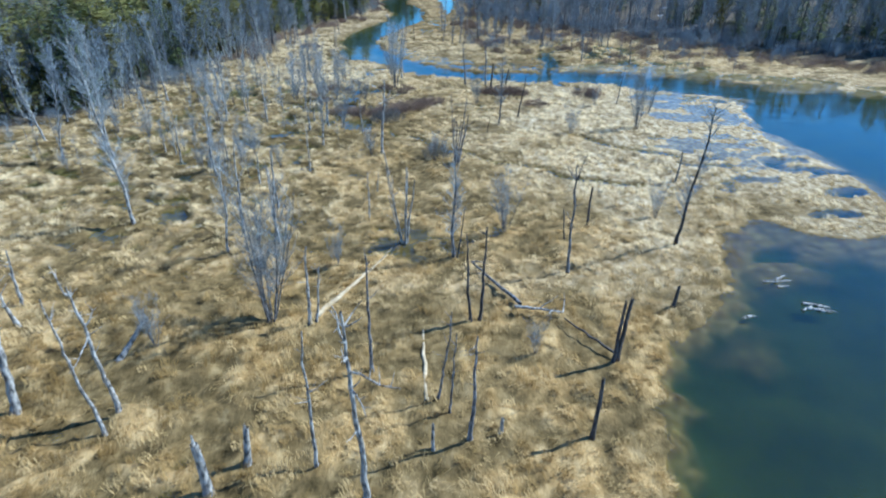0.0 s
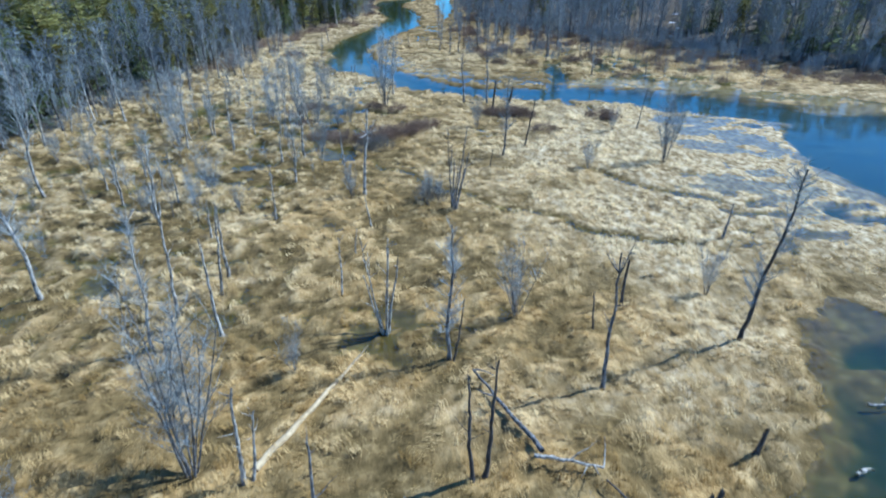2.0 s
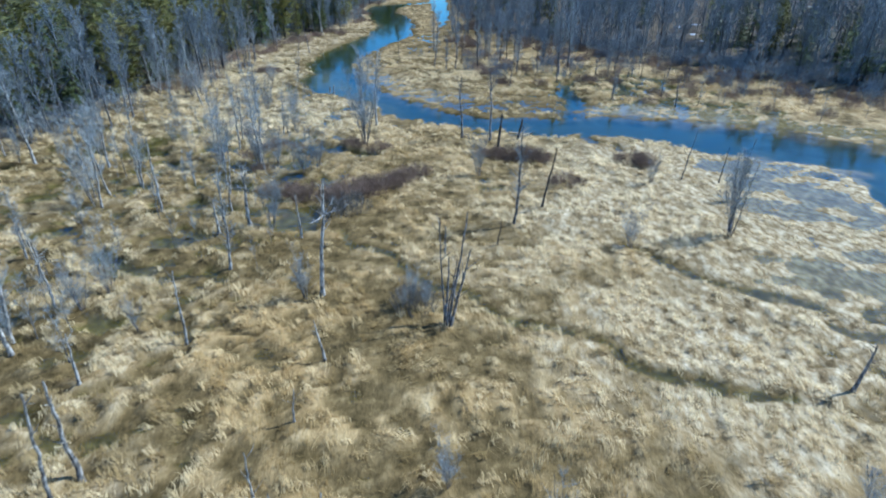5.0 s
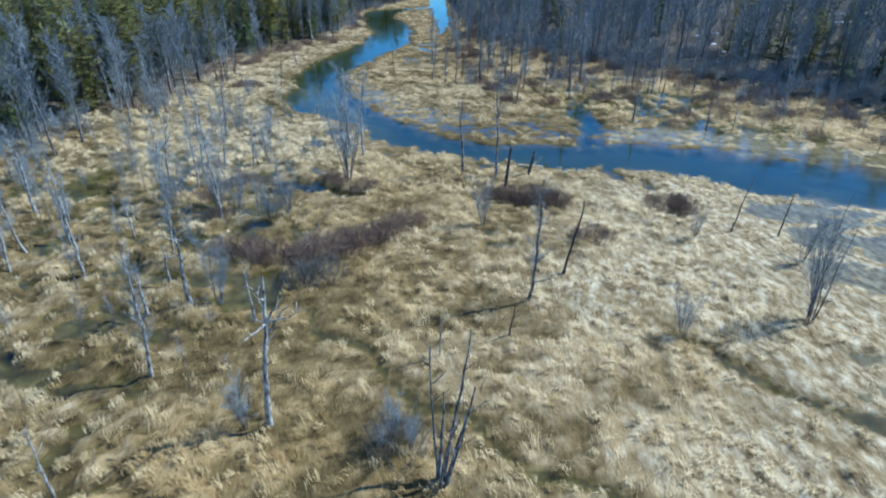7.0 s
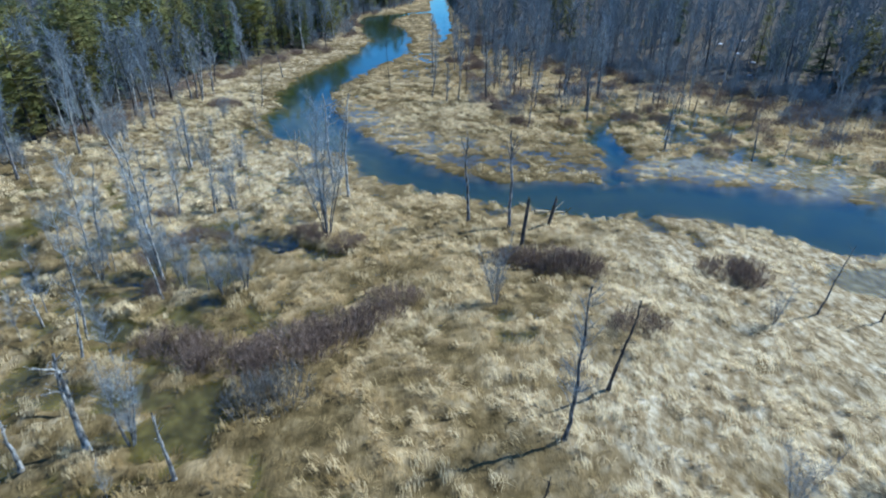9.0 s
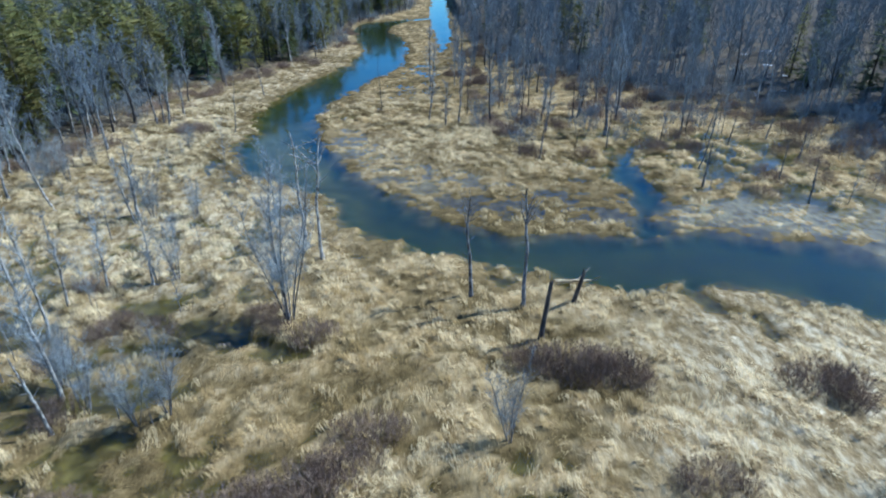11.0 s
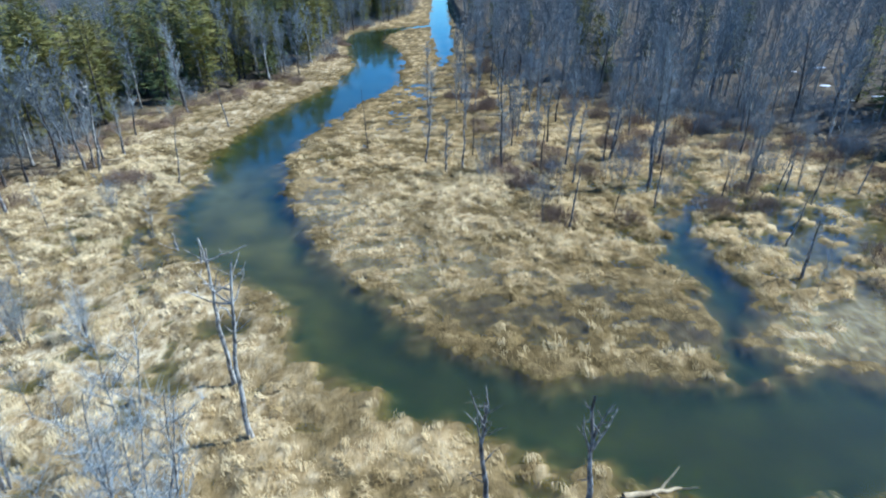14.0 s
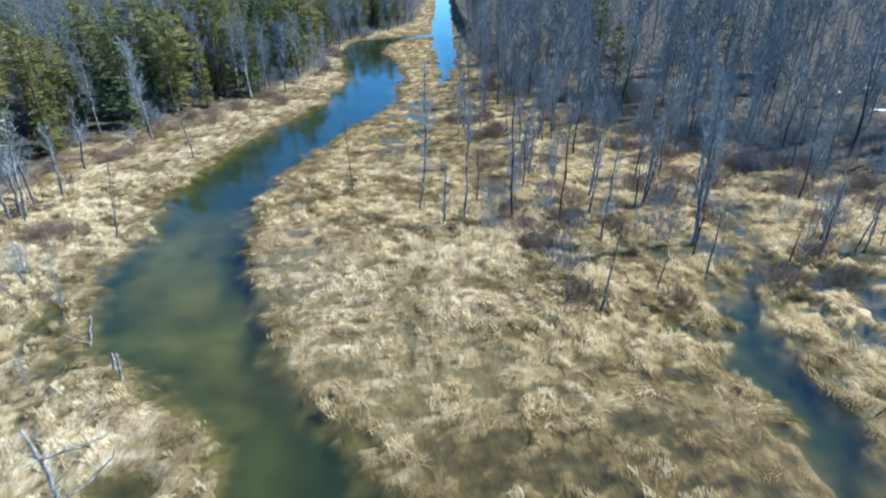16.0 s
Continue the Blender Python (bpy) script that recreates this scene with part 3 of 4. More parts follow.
def put(ob, x, y, sx, sz, turn):
    """A first use moves the built one; later ones are copies."""
    m = pose(x, y, float(land(x, y)) - 0.05, 0, 0, turn) @ Matrix.Diagonal((sx, sx, sz, 1))
    if ob.get("placed"):
        c = ob.copy()
        scene.collection.objects.link(c)
        for kid in ob.children:
            k = kid.copy()
            scene.collection.objects.link(k)
            k.parent = c
        ob = c
    ob["placed"] = 1
    ob.matrix_basis = m
    return ob


CLUMPS = [clump_shape("alder_clump", s, 8, 19, 0.27, "grey multi-stemmed bare alder with a feathery crown") for s in (1, 2, 3)]
WILLOWS = [clump_shape("willow_clump", s, 9, 12, 0.34, "dark multi-stemmed bare willow on pale sedge") for s in (5, 6)]
SAPLINGS = [clump_shape("sapling", s, 1, 26, 0.06, "thin bare sapling among wet sedge and brush") for s in (31, 32, 33, 34)]
BUSHES = [clump_shape("bare_bush", s, 7, 18, 0.26, "small bare grey bush of thin upright stems") for s in (11, 12, 13)]


def clump_tree(x, y, h):
    k = int(abs(x * 7 + y * 3))
    put(WILLOWS[k % 2] if x > 3 else CLUMPS[k % 3], x, y, h, h, k * 47 % 360)


def bush(x, y, h):
    k = int(abs(x * 5 + y * 3))
    put(BUSHES[k % 3], x, y, h * 1.05, h, k * 53 % 360)


snag(-18.6, 18.4, 8.2, 0.18, 0.10, 0.10)
snag(-14.2, 17.3, 6.9, 0.085, -0.04, -0.03)
forked_snag(-14.1, 18.4, 6.5, 0.11, 0.01, 0.00)
snag(-22.9, 25.1, 2.3, 0.14, -0.05, -0.04)
snag(-23.6, 26.7, 3.5, 0.1, 0.05, 0.04)
bush(-14.4, 22.8, 3.5)
leaning_trunk(-15.8, 21.8, 1.8, 0.14, 0.77, 0.56)
stump(-8.8, 14.3, 2.7, 0.19, 0.00, 0.00)
stump(-7.7, 15.5, 1.9, 0.15, 0.11, 0.06)
snag(-5.0, 15.4, 6.5, 0.08, 0.05, 0.02)
forked_snag(-2.9, 13.8, 8.4, 0.13, -0.02, -0.00)
snag(-3.4, 20.9, 6.3, 0.09, 0.01, 0.00)
snag(-7.1, 24.8, 4.7, 0.1, 0.08, 0.02)
snag(-6.8, 24.9, 3.4, 0.07, 0.16, 0.04)
clump_tree(-9.3, 25.3, 8.6)
snag(1.4, 24.7, 5.3, 0.09, -0.03, 0.00)
snag(1.9, 25.0, 5.6, 0.1, 0.04, -0.00)
snag(-0.3, 19.0, 4.6, 0.06, 0.12, 0.00)
snag(0.2, 18.1, 4.2, 0.055, 0.10, -0.00)
snag(1.0, 16.6, 5.3, 0.1, 0.03, -0.00)
forked_snag(7.6, 29.7, 6.9, 0.1, 0.01, -0.00)
clump_tree(4.4, 35.6, 4.7)
twiggy_tree(15.5, 33.2, 9.3, 0.115, 0.04, -0.02)
stump(8.3, 21.4, 3.6, 0.11, 0.06, -0.02)
stump(8.1, 21.3, 3.4, 0.09, 0.03, -0.01)
stump(12.6, 25.8, 1.4, 0.11, 0.08, -0.04)
stump(6.0, 16.7, 3.2, 0.1, 0.03, -0.01)
stump(2.3, 17.0, 0.8, 0.09, 0.05, -0.01)
stump(-0.5, 16.2, 1.4, 0.08, 0.02, 0.00)
bush(4.5, 22.1, 2.3)
birch_group(-2.6, 34.4, 5.5, 0.09, -0.05, -0.00)
twiggy_tree(0.7, 31.9, 7.2, 0.1, -0.01, 0.00)
snag(0.9, 31.8, 3.7, 0.06, 0.17, -0.00)
bush(-6.6, 31.0, 2.8)
snag(19.6, 44.4, 2.7, 0.1, 0.06, -0.03)
bush(15.6, 37.5, 3.4)
stump(8.3, 34.3, 2.2, 0.05, -0.09, 0.04)
stump(10.4, 36.5, 2.9, 0.09, 0.02, -0.01)
clump_tree(21.0, 59.7, 6.7)
birch_group(1.4, 49.5, 6.5, 0.09, 0.12, -0.00)
forked_snag(-5.7, 52.5, 7.0, 0.14, 0.10, 0.02)
bush(-6.7, 52.5, 3.4)
snag(-12.6, 40.0, 5.0, 0.11, 0.03, 0.02)
snag(-10.9, 33.8, 5.6, 0.1, 0.01, 0.01)
snag(-13.9, 35.7, 6.8, 0.1, 0.04, 0.03)
snag(-24.7, 51.6, 5.2, 0.09, 0.02, 0.01)
snag(-20.2, 51.5, 4.5, 0.08, -0.01, -0.01)
snag(-19.8, 47.2, 3.1, 0.12, 0.02, 0.01)
snag(-4.6, 46.9, 2.4, 0.07, -0.13, -0.02)
snag(-5.2, 42.8, 1.8, 0.05, 0.09, 0.02)
bush(1.2, 39.4, 2.7)
twiggy_tree(6.4, 61.8, 7.2, 0.09, 0.03, -0.00)
snag(8.9, 64.6, 4.8, 0.09, 0.15, -0.03)
snag(4.9, 58.5, 1.9, 0.05, 0.12, -0.01)
clump_tree(-6.2, 80.5, 9.1)
bush(13.8, 58.5, 3.5)
snag(22.0, 70.8, 4.4, 0.06, 0.11, -0.05)
clump_tree(24.5, 66.4, 3.8)
snag(24.9, 70.0, 3.2, 0.06, 0.01, -0.01)
stump(1.4, 56.8, 2.2, 0.05, -0.00, 0.00)
snag(-20.1, 64.9, 5.8, 0.1, 0.02, 0.01)
snag(-14.3, 63.6, 2.6, 0.08, 0.05, 0.03)
snag(-28.6, 74.1, 5.0, 0.13, 0.01, 0.01)
twiggy_tree(-17.7, 83.9, 5.1, 0.08, 0.03, 0.01)
twiggy_tree(-15.3, 84.5, 4.9, 0.08, 0.05, 0.02)
twiggy_tree(-19.0, 82.1, 5.5, 0.08, 0.01, 0.00)
bush(-10.9, 73.0, 3.5)
bush(4.6, 71.9, 4.3)
bush(-16.2, 77.3, 2.3)
forked_snag(-12.3, 61.4, 4.7, 0.14, 0.02, 0.02)
snag(-14.2, 60.4, 2.5, 0.1, -0.01, -0.01)
snag(-8.5, 60.2, 3.4, 0.09, -0.01, -0.01)
snag(-15.4, 66.8, 3.0, 0.07, 0.14, 0.11)
twiggy_tree(-15.2, 74.9, 8.9, 0.09, -0.01, -0.01)
twiggy_tree(-19.7, 76.7, 6.2, 0.08, 0.14, 0.09)
bush(18.9, 69.6, 2.6)
forked_snag(3.6, 82.8, 6.1, 0.12, -0.02, 0.00)
forked_snag(6.4, 81.6, 7.0, 0.13, -0.04, 0.01)
stump(6.9, 78.5, 3.5, 0.14, 0.05, -0.01)
stump(9.3, 82.0, 2.2, 0.14, 0.17, -0.06)
forked_snag(-5.7, 87.3, 8.1, 0.12, 0.08, 0.03)
forked_snag(-7.5, 90.8, 7.5, 0.12, 0.00, 0.00)
twiggy_tree(-21.1, 94.9, 5.4, 0.14, 0.03, 0.02)
twiggy_tree(-30.1, 120.8, 8.8, 0.1, 0.02, 0.01)
snag(-20.6, 116.7, 6.0, 0.06, 0.12, 0.05)
twiggy_tree(0.7, 121.7, 8.4, 0.09, 0.06, 0.00)
twiggy_tree(2.6, 119.3, 4.9, 0.1, 0.05, 0.00)
twiggy_tree(0.6, 139.4, 8.8, 0.1, 0.01, 0.00)
snag(4.2, 120.3, 8.2, 0.09, 0.00, -0.00)
twiggy_tree(7.7, 120.1, 9.0, 0.11, -0.03, 0.00)
snag(5.3, 123.7, 4.3, 0.07, 0.01, -0.00)
twiggy_tree(14.4, 141.7, 6.7, 0.12, -0.05, 0.01)
snag(11.3, 119.7, 4.3, 0.08, 0.05, -0.01)
twiggy_tree(13.7, 120.7, 4.8, 0.09, 0.06, -0.02)
snag(11.5, 107.6, 4.7, 0.08, 0.12, -0.04)
snag(9.6, 108.2, 2.6, 0.05, -0.02, 0.00)
twiggy_tree(13.5, 116.3, 7.0, 0.09, 0.08, -0.03)
snag(18.5, 122.9, 4.1, 0.1, 0.10, -0.04)
twiggy_tree(20.1, 116.2, 10.8, 0.17, -0.04, 0.02)
snag(19.0, 111.4, 4.6, 0.08, 0.01, -0.01)
snag(15.3, 109.7, 2.3, 0.05, 0.10, -0.04)
snag(25.1, 113.2, 2.7, 0.06, 0.05, -0.03)
twiggy_tree(28.8, 116.1, 4.2, 0.08, 0.04, -0.03)
twiggy_tree(31.4, 115.2, 4.5, 0.08, 0.02, -0.02)
snag(30.8, 115.2, 3.9, 0.07, 0.10, -0.08)
twiggy_tree(-29.7, 125.5, 6.0, 0.12, 0.02, 0.01)
twiggy_tree(-31.4, 144.9, 10.2, 0.14, -0.01, -0.01)
snag(-22.4, 135.3, 6.0, 0.08, -0.10, -0.04)
snag(-5.3, 126.4, 6.1, 0.05, -0.03, -0.01)
snag(31.5, 111.7, 4.2, 0.08, 0.08, -0.05)
snag(25.6, 104.5, 4.0, 0.08, 0.11, -0.06)
snag(24.1, 100.0, 3.9, 0.11, 0.05, -0.03)
snag(31.4, 96.9, 3.7, 0.1, -0.02, 0.02)
snag(36.2, 113.2, 3.8, 0.08, 0.04, -0.03)
snag(30.8, 100.6, 3.9, 0.07, -0.00, 0.00)
snag(36.4, 107.3, 3.9, 0.07, 0.02, -0.02)
snag(19.4, 114.5, 3.8, 0.07, 0.06, -0.02)
snag(17.7, 122.2, 3.9, 0.08, -0.03, 0.01)
twiggy_tree(22.5, 120.9, 8.0, 0.14, -0.01, 0.00)
snag(-40.6, 78.0, 4.3, 0.09, 0.01, 0.01)
twiggy_tree(-35.8, 69.0, 4.4, 0.1, -0.09, -0.07)
twiggy_tree(-31.2, 74.3, 4.4, 0.08, -0.01, -0.01)
twiggy_tree(-24.9, 65.5, 7.6, 0.08, 0.09, 0.05)
twiggy_tree(-24.1, 70.3, 4.4, 0.08, -0.03, -0.02)
bush(-25.4, 80.7, 3.1)
twiggy_tree(-19.5, 70.2, 3.1, 0.07, 0.03, 0.01)
twiggy_tree(-19.1, 74.9, 7.6, 0.07, 0.00, 0.00)
twiggy_tree(-18.5, 79.5, 7.2, 0.08, -0.03, -0.01)
twiggy_tree(-25.3, 57.1, 2.8, 0.08, 0.03, 0.02)
bush(-22.3, 50.3, 2.5)
snag(-22.6, 54.2, 3.5, 0.07, -0.01, -0.00)
twiggy_tree(-35.6, 74.8, 10.1, 0.12, -0.03, -0.02)
twiggy_tree(-31.1, 77.3, 5.5, 0.09, -0.02, -0.01)
twiggy_tree(-32.0, 53.4, 12.0, 0.12, -0.00, -0.00)
twiggy_tree(-25.8, 53.2, 3.6, 0.07, 0.04, 0.02)
twiggy_tree(-27.5, 54.7, 3.2, 0.07, 0.02, 0.01)
twiggy_tree(-20.7, 48.5, 6.7, 0.1, 0.08, 0.04)
snag(-12.4, 38.1, 5.8, 0.09, 0.10, 0.04)
twiggy_tree(-24.7, 71.7, 3.9, 0.08, 0.10, 0.04)
snag(-11.8, 48.2, 4.5, 0.07, 0.04, 0.01)
twiggy_tree(-16.4, 68.9, 7.4, 0.07, 0.05, 0.01)
twiggy_tree(-11.9, 55.6, 6.5, 0.09, 0.04, 0.01)
twiggy_tree(-39.8, 71.2, 6.0, 0.09, 0.15, 0.09)
bush(-25.5, 42.8, 2.4)
twiggy_tree(-36.3, 52.2, 7.2, 0.1, 0.13, 0.10)
twiggy_tree(-40.9, 65.7, 8.1, 0.1, 0.16, 0.11)
twiggy_tree(-22.6, 37.7, 13.0, 0.12, -0.10, 0.02)
twiggy_tree(-41.8, 58.5, 8.5, 0.12, -0.12, 0.0)
twiggy_tree(-14.1, 32.9, 7.6, 0.08, 0.10, 0.0)
bush(-34.4, 49.7, 2.6)
snag(-5.3, 37.6, 3.8, 0.06, 0.02, 0.0)
twiggy_tree(-23.6, 69.6, 7.0, 0.08, 0.06, 0.0)
twiggy_tree(-25.5, 68.0, 7.4, 0.08, -0.10, 0.0)
snag(-15.4, 45.1, 2.9, 0.08, 0.10, 0.0)
snag(-14.1, 72.5, 4.1, 0.08, -0.08, 0.0)
twiggy_tree(-20.5, 93.3, 5.4, 0.09, -0.03, 0.0)
twiggy_tree(-38.0, 104.8, 10.3, 0.13, -0.07, 0.0)
twiggy_tree(-36.4, 103.6, 9.2, 0.11, 0.04, 0.02)
twiggy_tree(-32.4, 97.3, 8.9, 0.11, 0.07, 0.0)
twiggy_tree(-27.8, 95.6, 9.6, 0.1, -0.11, 0.0)
forked_snag(-29.2, 119.9, 8.5, 0.13, 0.12, 0.0)
twiggy_tree(-30.3, 143.2, 10.7, 0.15, -0.08, 0.0)
twiggy_tree(-31.8, 132.4, 7.1, 0.1, 0.07, 0.0)
twiggy_tree(18.4, 122.6, 6.8, 0.09, 0.07, 0.0)
twiggy_tree(27.1, 113.3, 5.2, 0.08, -0.02, 0.0)


# ---- shrubs ----
def shrub_shape(seed, material, label, name):
    rng = random.Random(seed)
    ob = tagged(new(name), label, "shrub", "shrubs on the marsh")
    buf = ([], [])
    for _ in range(165):
        w, q = rng.uniform(0, math.tau), 1.1 * rng.random() ** 0.6
        p = Vector((math.cos(w) * q, math.sin(w) * q, 0))
        top = (1.1 - 0.6 * q * q) * rng.uniform(0.6, 1.05)
        pts = limb(rng, p, (p.x * 0.5 + rng.uniform(-0.2, 0.2), p.y * 0.5 + rng.uniform(-0.2, 0.2), 1), top, 3, 0.12, 0.03)
        sliver(buf, pts[0], pts[2], 0.008)
        sliver(buf, pts[1], pts[3], 0.006)
        for k in range(13):
            p = pts[rng.randint(0, 2)].lerp(pts[3], rng.uniform(0.1, 0.8))
            sliver(buf, p, p + outward(rng, rng.uniform(0.4, 1.8)).normalized() * top * rng.uniform(0.12, 0.34), 0.007)
    part("thicket", buf, material, ob)
    return ob


SHRUBS = [shrub_shape(s, REDTWIG, "low thicket of reddish-brown bare stems", "red_shrub") for s in (1, 2, 3)]
BRUSH = ramp_material("grey_brown_stems", [(0.3, (0.11, 0.1, 0.085)), (0.7, (0.25, 0.235, 0.2))], 0.8, 0.9, 0, island=0.3)
GREYSHRUB = shrub_shape(9, BRUSH, "low grey bare thicket on the sedge", "grey_shrub")


def red_shrub(x, y, s, sz=None):
    k = int(abs(x * 11 + y * 7))
    put(SHRUBS[k % 3], x, y, s, sz or s, k * 61 % 360)


for x, y, s in ((-11.9, 68.3, 1.5), (-10.4, 67.6, 1.4), (-9.1, 67.2, 1.5), (-7.4, 66.9, 1.6), (-6.0, 67.7, 1.7), (-4.6, 68.4, 1.7), (-3.2, 69.3, 1.6),
                (-2.1, 70.4, 1.5), (-1.0, 72.3, 1.3), (-4.8, 79.0, 1.2), (-6.9, 80.0, 1.0), (-7.7, 81.2, 0.9), (6.6, 76.5, 1.4), (8.0, 76.2, 1.7),
                (9.4, 75.9, 1.6), (10.4, 75.7, 1.2), (19.0, 75.0, 1.5), (20.1, 74.6, 1.4), (11.8, 69.6, 1.3), (-14.6, 73.6, 1.2), (-15.1, 79.8, 1.3), (-13.2, 80.1, 1.1), (-17.2, 77.0, 1.0), (-18.8, 84.2, 1.1), (8.8, 116.0, 0.9), (9.3, 115.1, 0.9),
                (8.6, 118.8, 1.0), (11.8, 120.3, 1.2), (20.8, 123.6, 1.6), (19.5, 126.9, 1.5), (7.1, 149.8, 1.9), (4.3, 149.8, 1.6), (9.0, 168.7, 2.4), (7.3, 142.2, 1.6), (8.7, 144.2, 1.7),
                (27.5, 111.0, 1.5), (-25.7, 117.2, 1.6), (-24.6, 118.4, 1.1), (30.6, 131.9, 1.5)):
    # each thicket is a few bushes grown together
    w = (x * 13 + y * 7) % math.tau
    red_shrub(x, y, s * 0.8, s * 0.85)
    red_shrub(x + math.cos(w) * s * 0.75, y + math.sin(w) * s * 0.6, s * 0.6, s * 0.62)
    red_shrub(x - math.cos(w + 0.6) * s * 0.8, y - math.sin(w + 0.6) * s * 0.5, s * 0.5, s * 0.7)
for x, y, s in ((-0.4, 51.5, 1.2), (-6.7, 64.2, 1.2), (-5.5, 64.6, 1.3)):
    put(GREYSHRUB, x, y, s, s * 1.25, x * 90)
bush(-0.6, 51.7, 2.7)
bush(0.2, 51.1, 2.2)
bush(-1.0, 51.0, 1.9)
rng = random.Random(5)
for _ in range(190):
    # thickets along the feet of the woods and on the point
    if rng.random() < 0.35:
        y = rng.uniform(95, 240)
        x = float(left_edge(y)) + rng.uniform(-1, 4.5)
    elif rng.random() < 0.7:
        x = rng.uniform(6, 85)
        y = float(right_edge(x)) - rng.uniform(-2, 14)
    else:
        x, y = rng.uniform(5, 34), rng.uniform(108, 140)
    if land(x, y) > 0.06:
        red_shrub(x, y, rng.uniform(0.8, 1.5), rng.uniform(0.7, 1.3))


for x, y in ((rng.uniform(20, 66), rng.uniform(88, 140)) if k < 170 else (rng.uniform(36, 72), rng.uniform(96, 130)) for k in range(290)):
    # saplings and brush of the wet flat before the woods
    if y < right_edge(x) + 2 and y > np.interp(x, (20, 34, 42, 52, 70), (98, 92, 86, 79, 70)) and land(x, y) > -0.2:
        if rng.random() < 0.55:
            h = rng.uniform(2.8, 6.5)
            put(SAPLINGS[rng.randint(0, 3)], x, y, h * 0.9, h, rng.uniform(0, 360))
        elif land(x, y) > 0.04:
            red_shrub(x, y, rng.uniform(0.7, 1.5), rng.uniform(0.7, 1.3))


# ---- fallen wood ----
def fallen_log(x0, y0, x1, y1, r, material, label, z=0.12, limbs=3):
    rng = random.Random(f"{x0} {y0}")
    ob = tagged(new("fallen_log"), label, "log", "fallen logs")
    ob.location = (x0, y0, float(land(x0, y0)))
    d = Vector((x1 - x0, y1 - y0, float(land(x1, y1)) - float(land(x0, y0))))
    pts = [d * (i / 8) + Vector((rng.uniform(-1, 1), rng.uniform(-1, 1), 0)) * 0.06 + Vector((0, 0, z)) for i in range(9)]
    buf = ([], [])
    tube(buf, pts, taper(r, r * 0.45, 8), 8)
    part("trunk", buf, material, ob)
    for _ in range(limbs):
        buf = ([], [])
        tube(buf, limb(rng, pts[rng.randint(3, 8)], outward(rng, 0.5), rng.uniform(0.6, 1.5), 3, 0.2), taper(r * 0.4, r * 0.12, 3), 5)
        part("branch", buf, material, ob)
    return ob


fallen_log(-0.8, 18.9, -1.1, 24.1, 0.13, PALE, "pale barkless log lying in brown sedge", 0.05, 0)
fallen_log(-6.8, 25.3, -3.6, 32.4, 0.16, PALE, "long pale barkless log lying across the sedge", 0.08, 1)
fallen_log(4.2, 25.8, 1.8, 30.8, 0.115, GREY, "grey fallen trunk with broken limbs", 0.3, 3)
fallen_log(3.9, 25.6, 6.4, 25.0, 0.085, SILVER, "silvery fallen log with upright branch stubs", 0.3, 5)
fallen_log(8.3, 21.6, 6.4, 24.4, 0.07, DARK, "thin dark fallen pole", 0.25, 0)
fallen_log(8.6, 84.2, 11.0, 84.8, 0.13, PALE, "bleached driftwood log at the water's edge", 0.25, 3)


fallen_log(-17.4, 107.4, -15.7, 104.4, 0.07, SILVER, "bleached driftwood branch half in the stream", 0.2, 2)
fallen_log(-31.9, 120.9, -28.4, 122.9, 0.13, PALE, "pale fallen trunk at the foot of the woods", 0.25, 1)
stump(-13.3, 102.3, 1.0, 0.09, 0.1, 0.0)
stump(-12.7, 101.7, 1.4, 0.08, 0.05, 0.1)


for x, y in ((rng.uniform(-44, -9), rng.uniform(46, 112)) for _ in range(175)):
    # feathery young growth over the wet ground by the woods
    if left_edge(y) - 2 < x < stream(x, y) * 0.2 - 10.5 - 0.12 * (y - 62) and land(x, y) > -0.25:
        h = rng.uniform(2.5, 6.0)
        put(SAPLINGS[rng.randint(0, 3)] if rng.random() < 0.75 else BUSHES[rng.randint(0, 2)], x, y, h * (1.0 if h > 3.5 else 0.8), h * 0.85, rng.uniform(0, 360))


# ---- woods ----
def wood_tree(seed, h, limbs, bark):
    rng = random.Random(seed)
    ob = tagged(new("forest_tree"), "tall bare grey deciduous tree at the edge of the woods", "tree", "bare forest trees")
    pts = stem_points(h, (rng.uniform(-0.05, 0.05), rng.uniform(-0.05, 0.05)), rng, 8, 0.05)
    buf = ([], [])
    tube(buf, pts, trunk_radii(0.0105 * h + 0.02, 8, 0.12), 5)
    part("trunk", buf, bark, ob)
    crown = ([], [])
    for k in range(limbs):
        s = 8 * (0.26 + 0.7 * (k + rng.random()) / limbs)
        i = int(s)
        p = pts[i].lerp(pts[min(i + 1, 8)], s - i)
        ln = h * (0.46 - 0.036 * s) * rng.uniform(0.6, 1.1)
        b = limb(rng, p, outward(rng, rng.uniform(1.0, 2.3)), ln, 5, 0.14, 0.06)
        tube(crown, b[::2] + b[-1:], (0.05, 0.034, 0.02, 0.012), 3)
        for q in range(6):
            u = rng.uniform(0.9, 4.8)
            c = b[int(u)].lerp(b[int(u) + 1], u % 1)
            e = c + outward(rng, rng.uniform(0.5, 1.9)).normalized() * ln * rng.uniform(0.2, 0.42)
            sliver(crown, c, e, 0.022)
            for w in range(11):
                f = c.lerp(e, rng.uniform(0.15, 1))
                sliver(crown, f, f + outward(rng, rng.uniform(0.2, 1.8)).normalized() * ln * rng.uniform(0.1, 0.26), 0.013)
    part("crown", crown, WOODTWIG, ob, "bare grey twigs")
    return ob


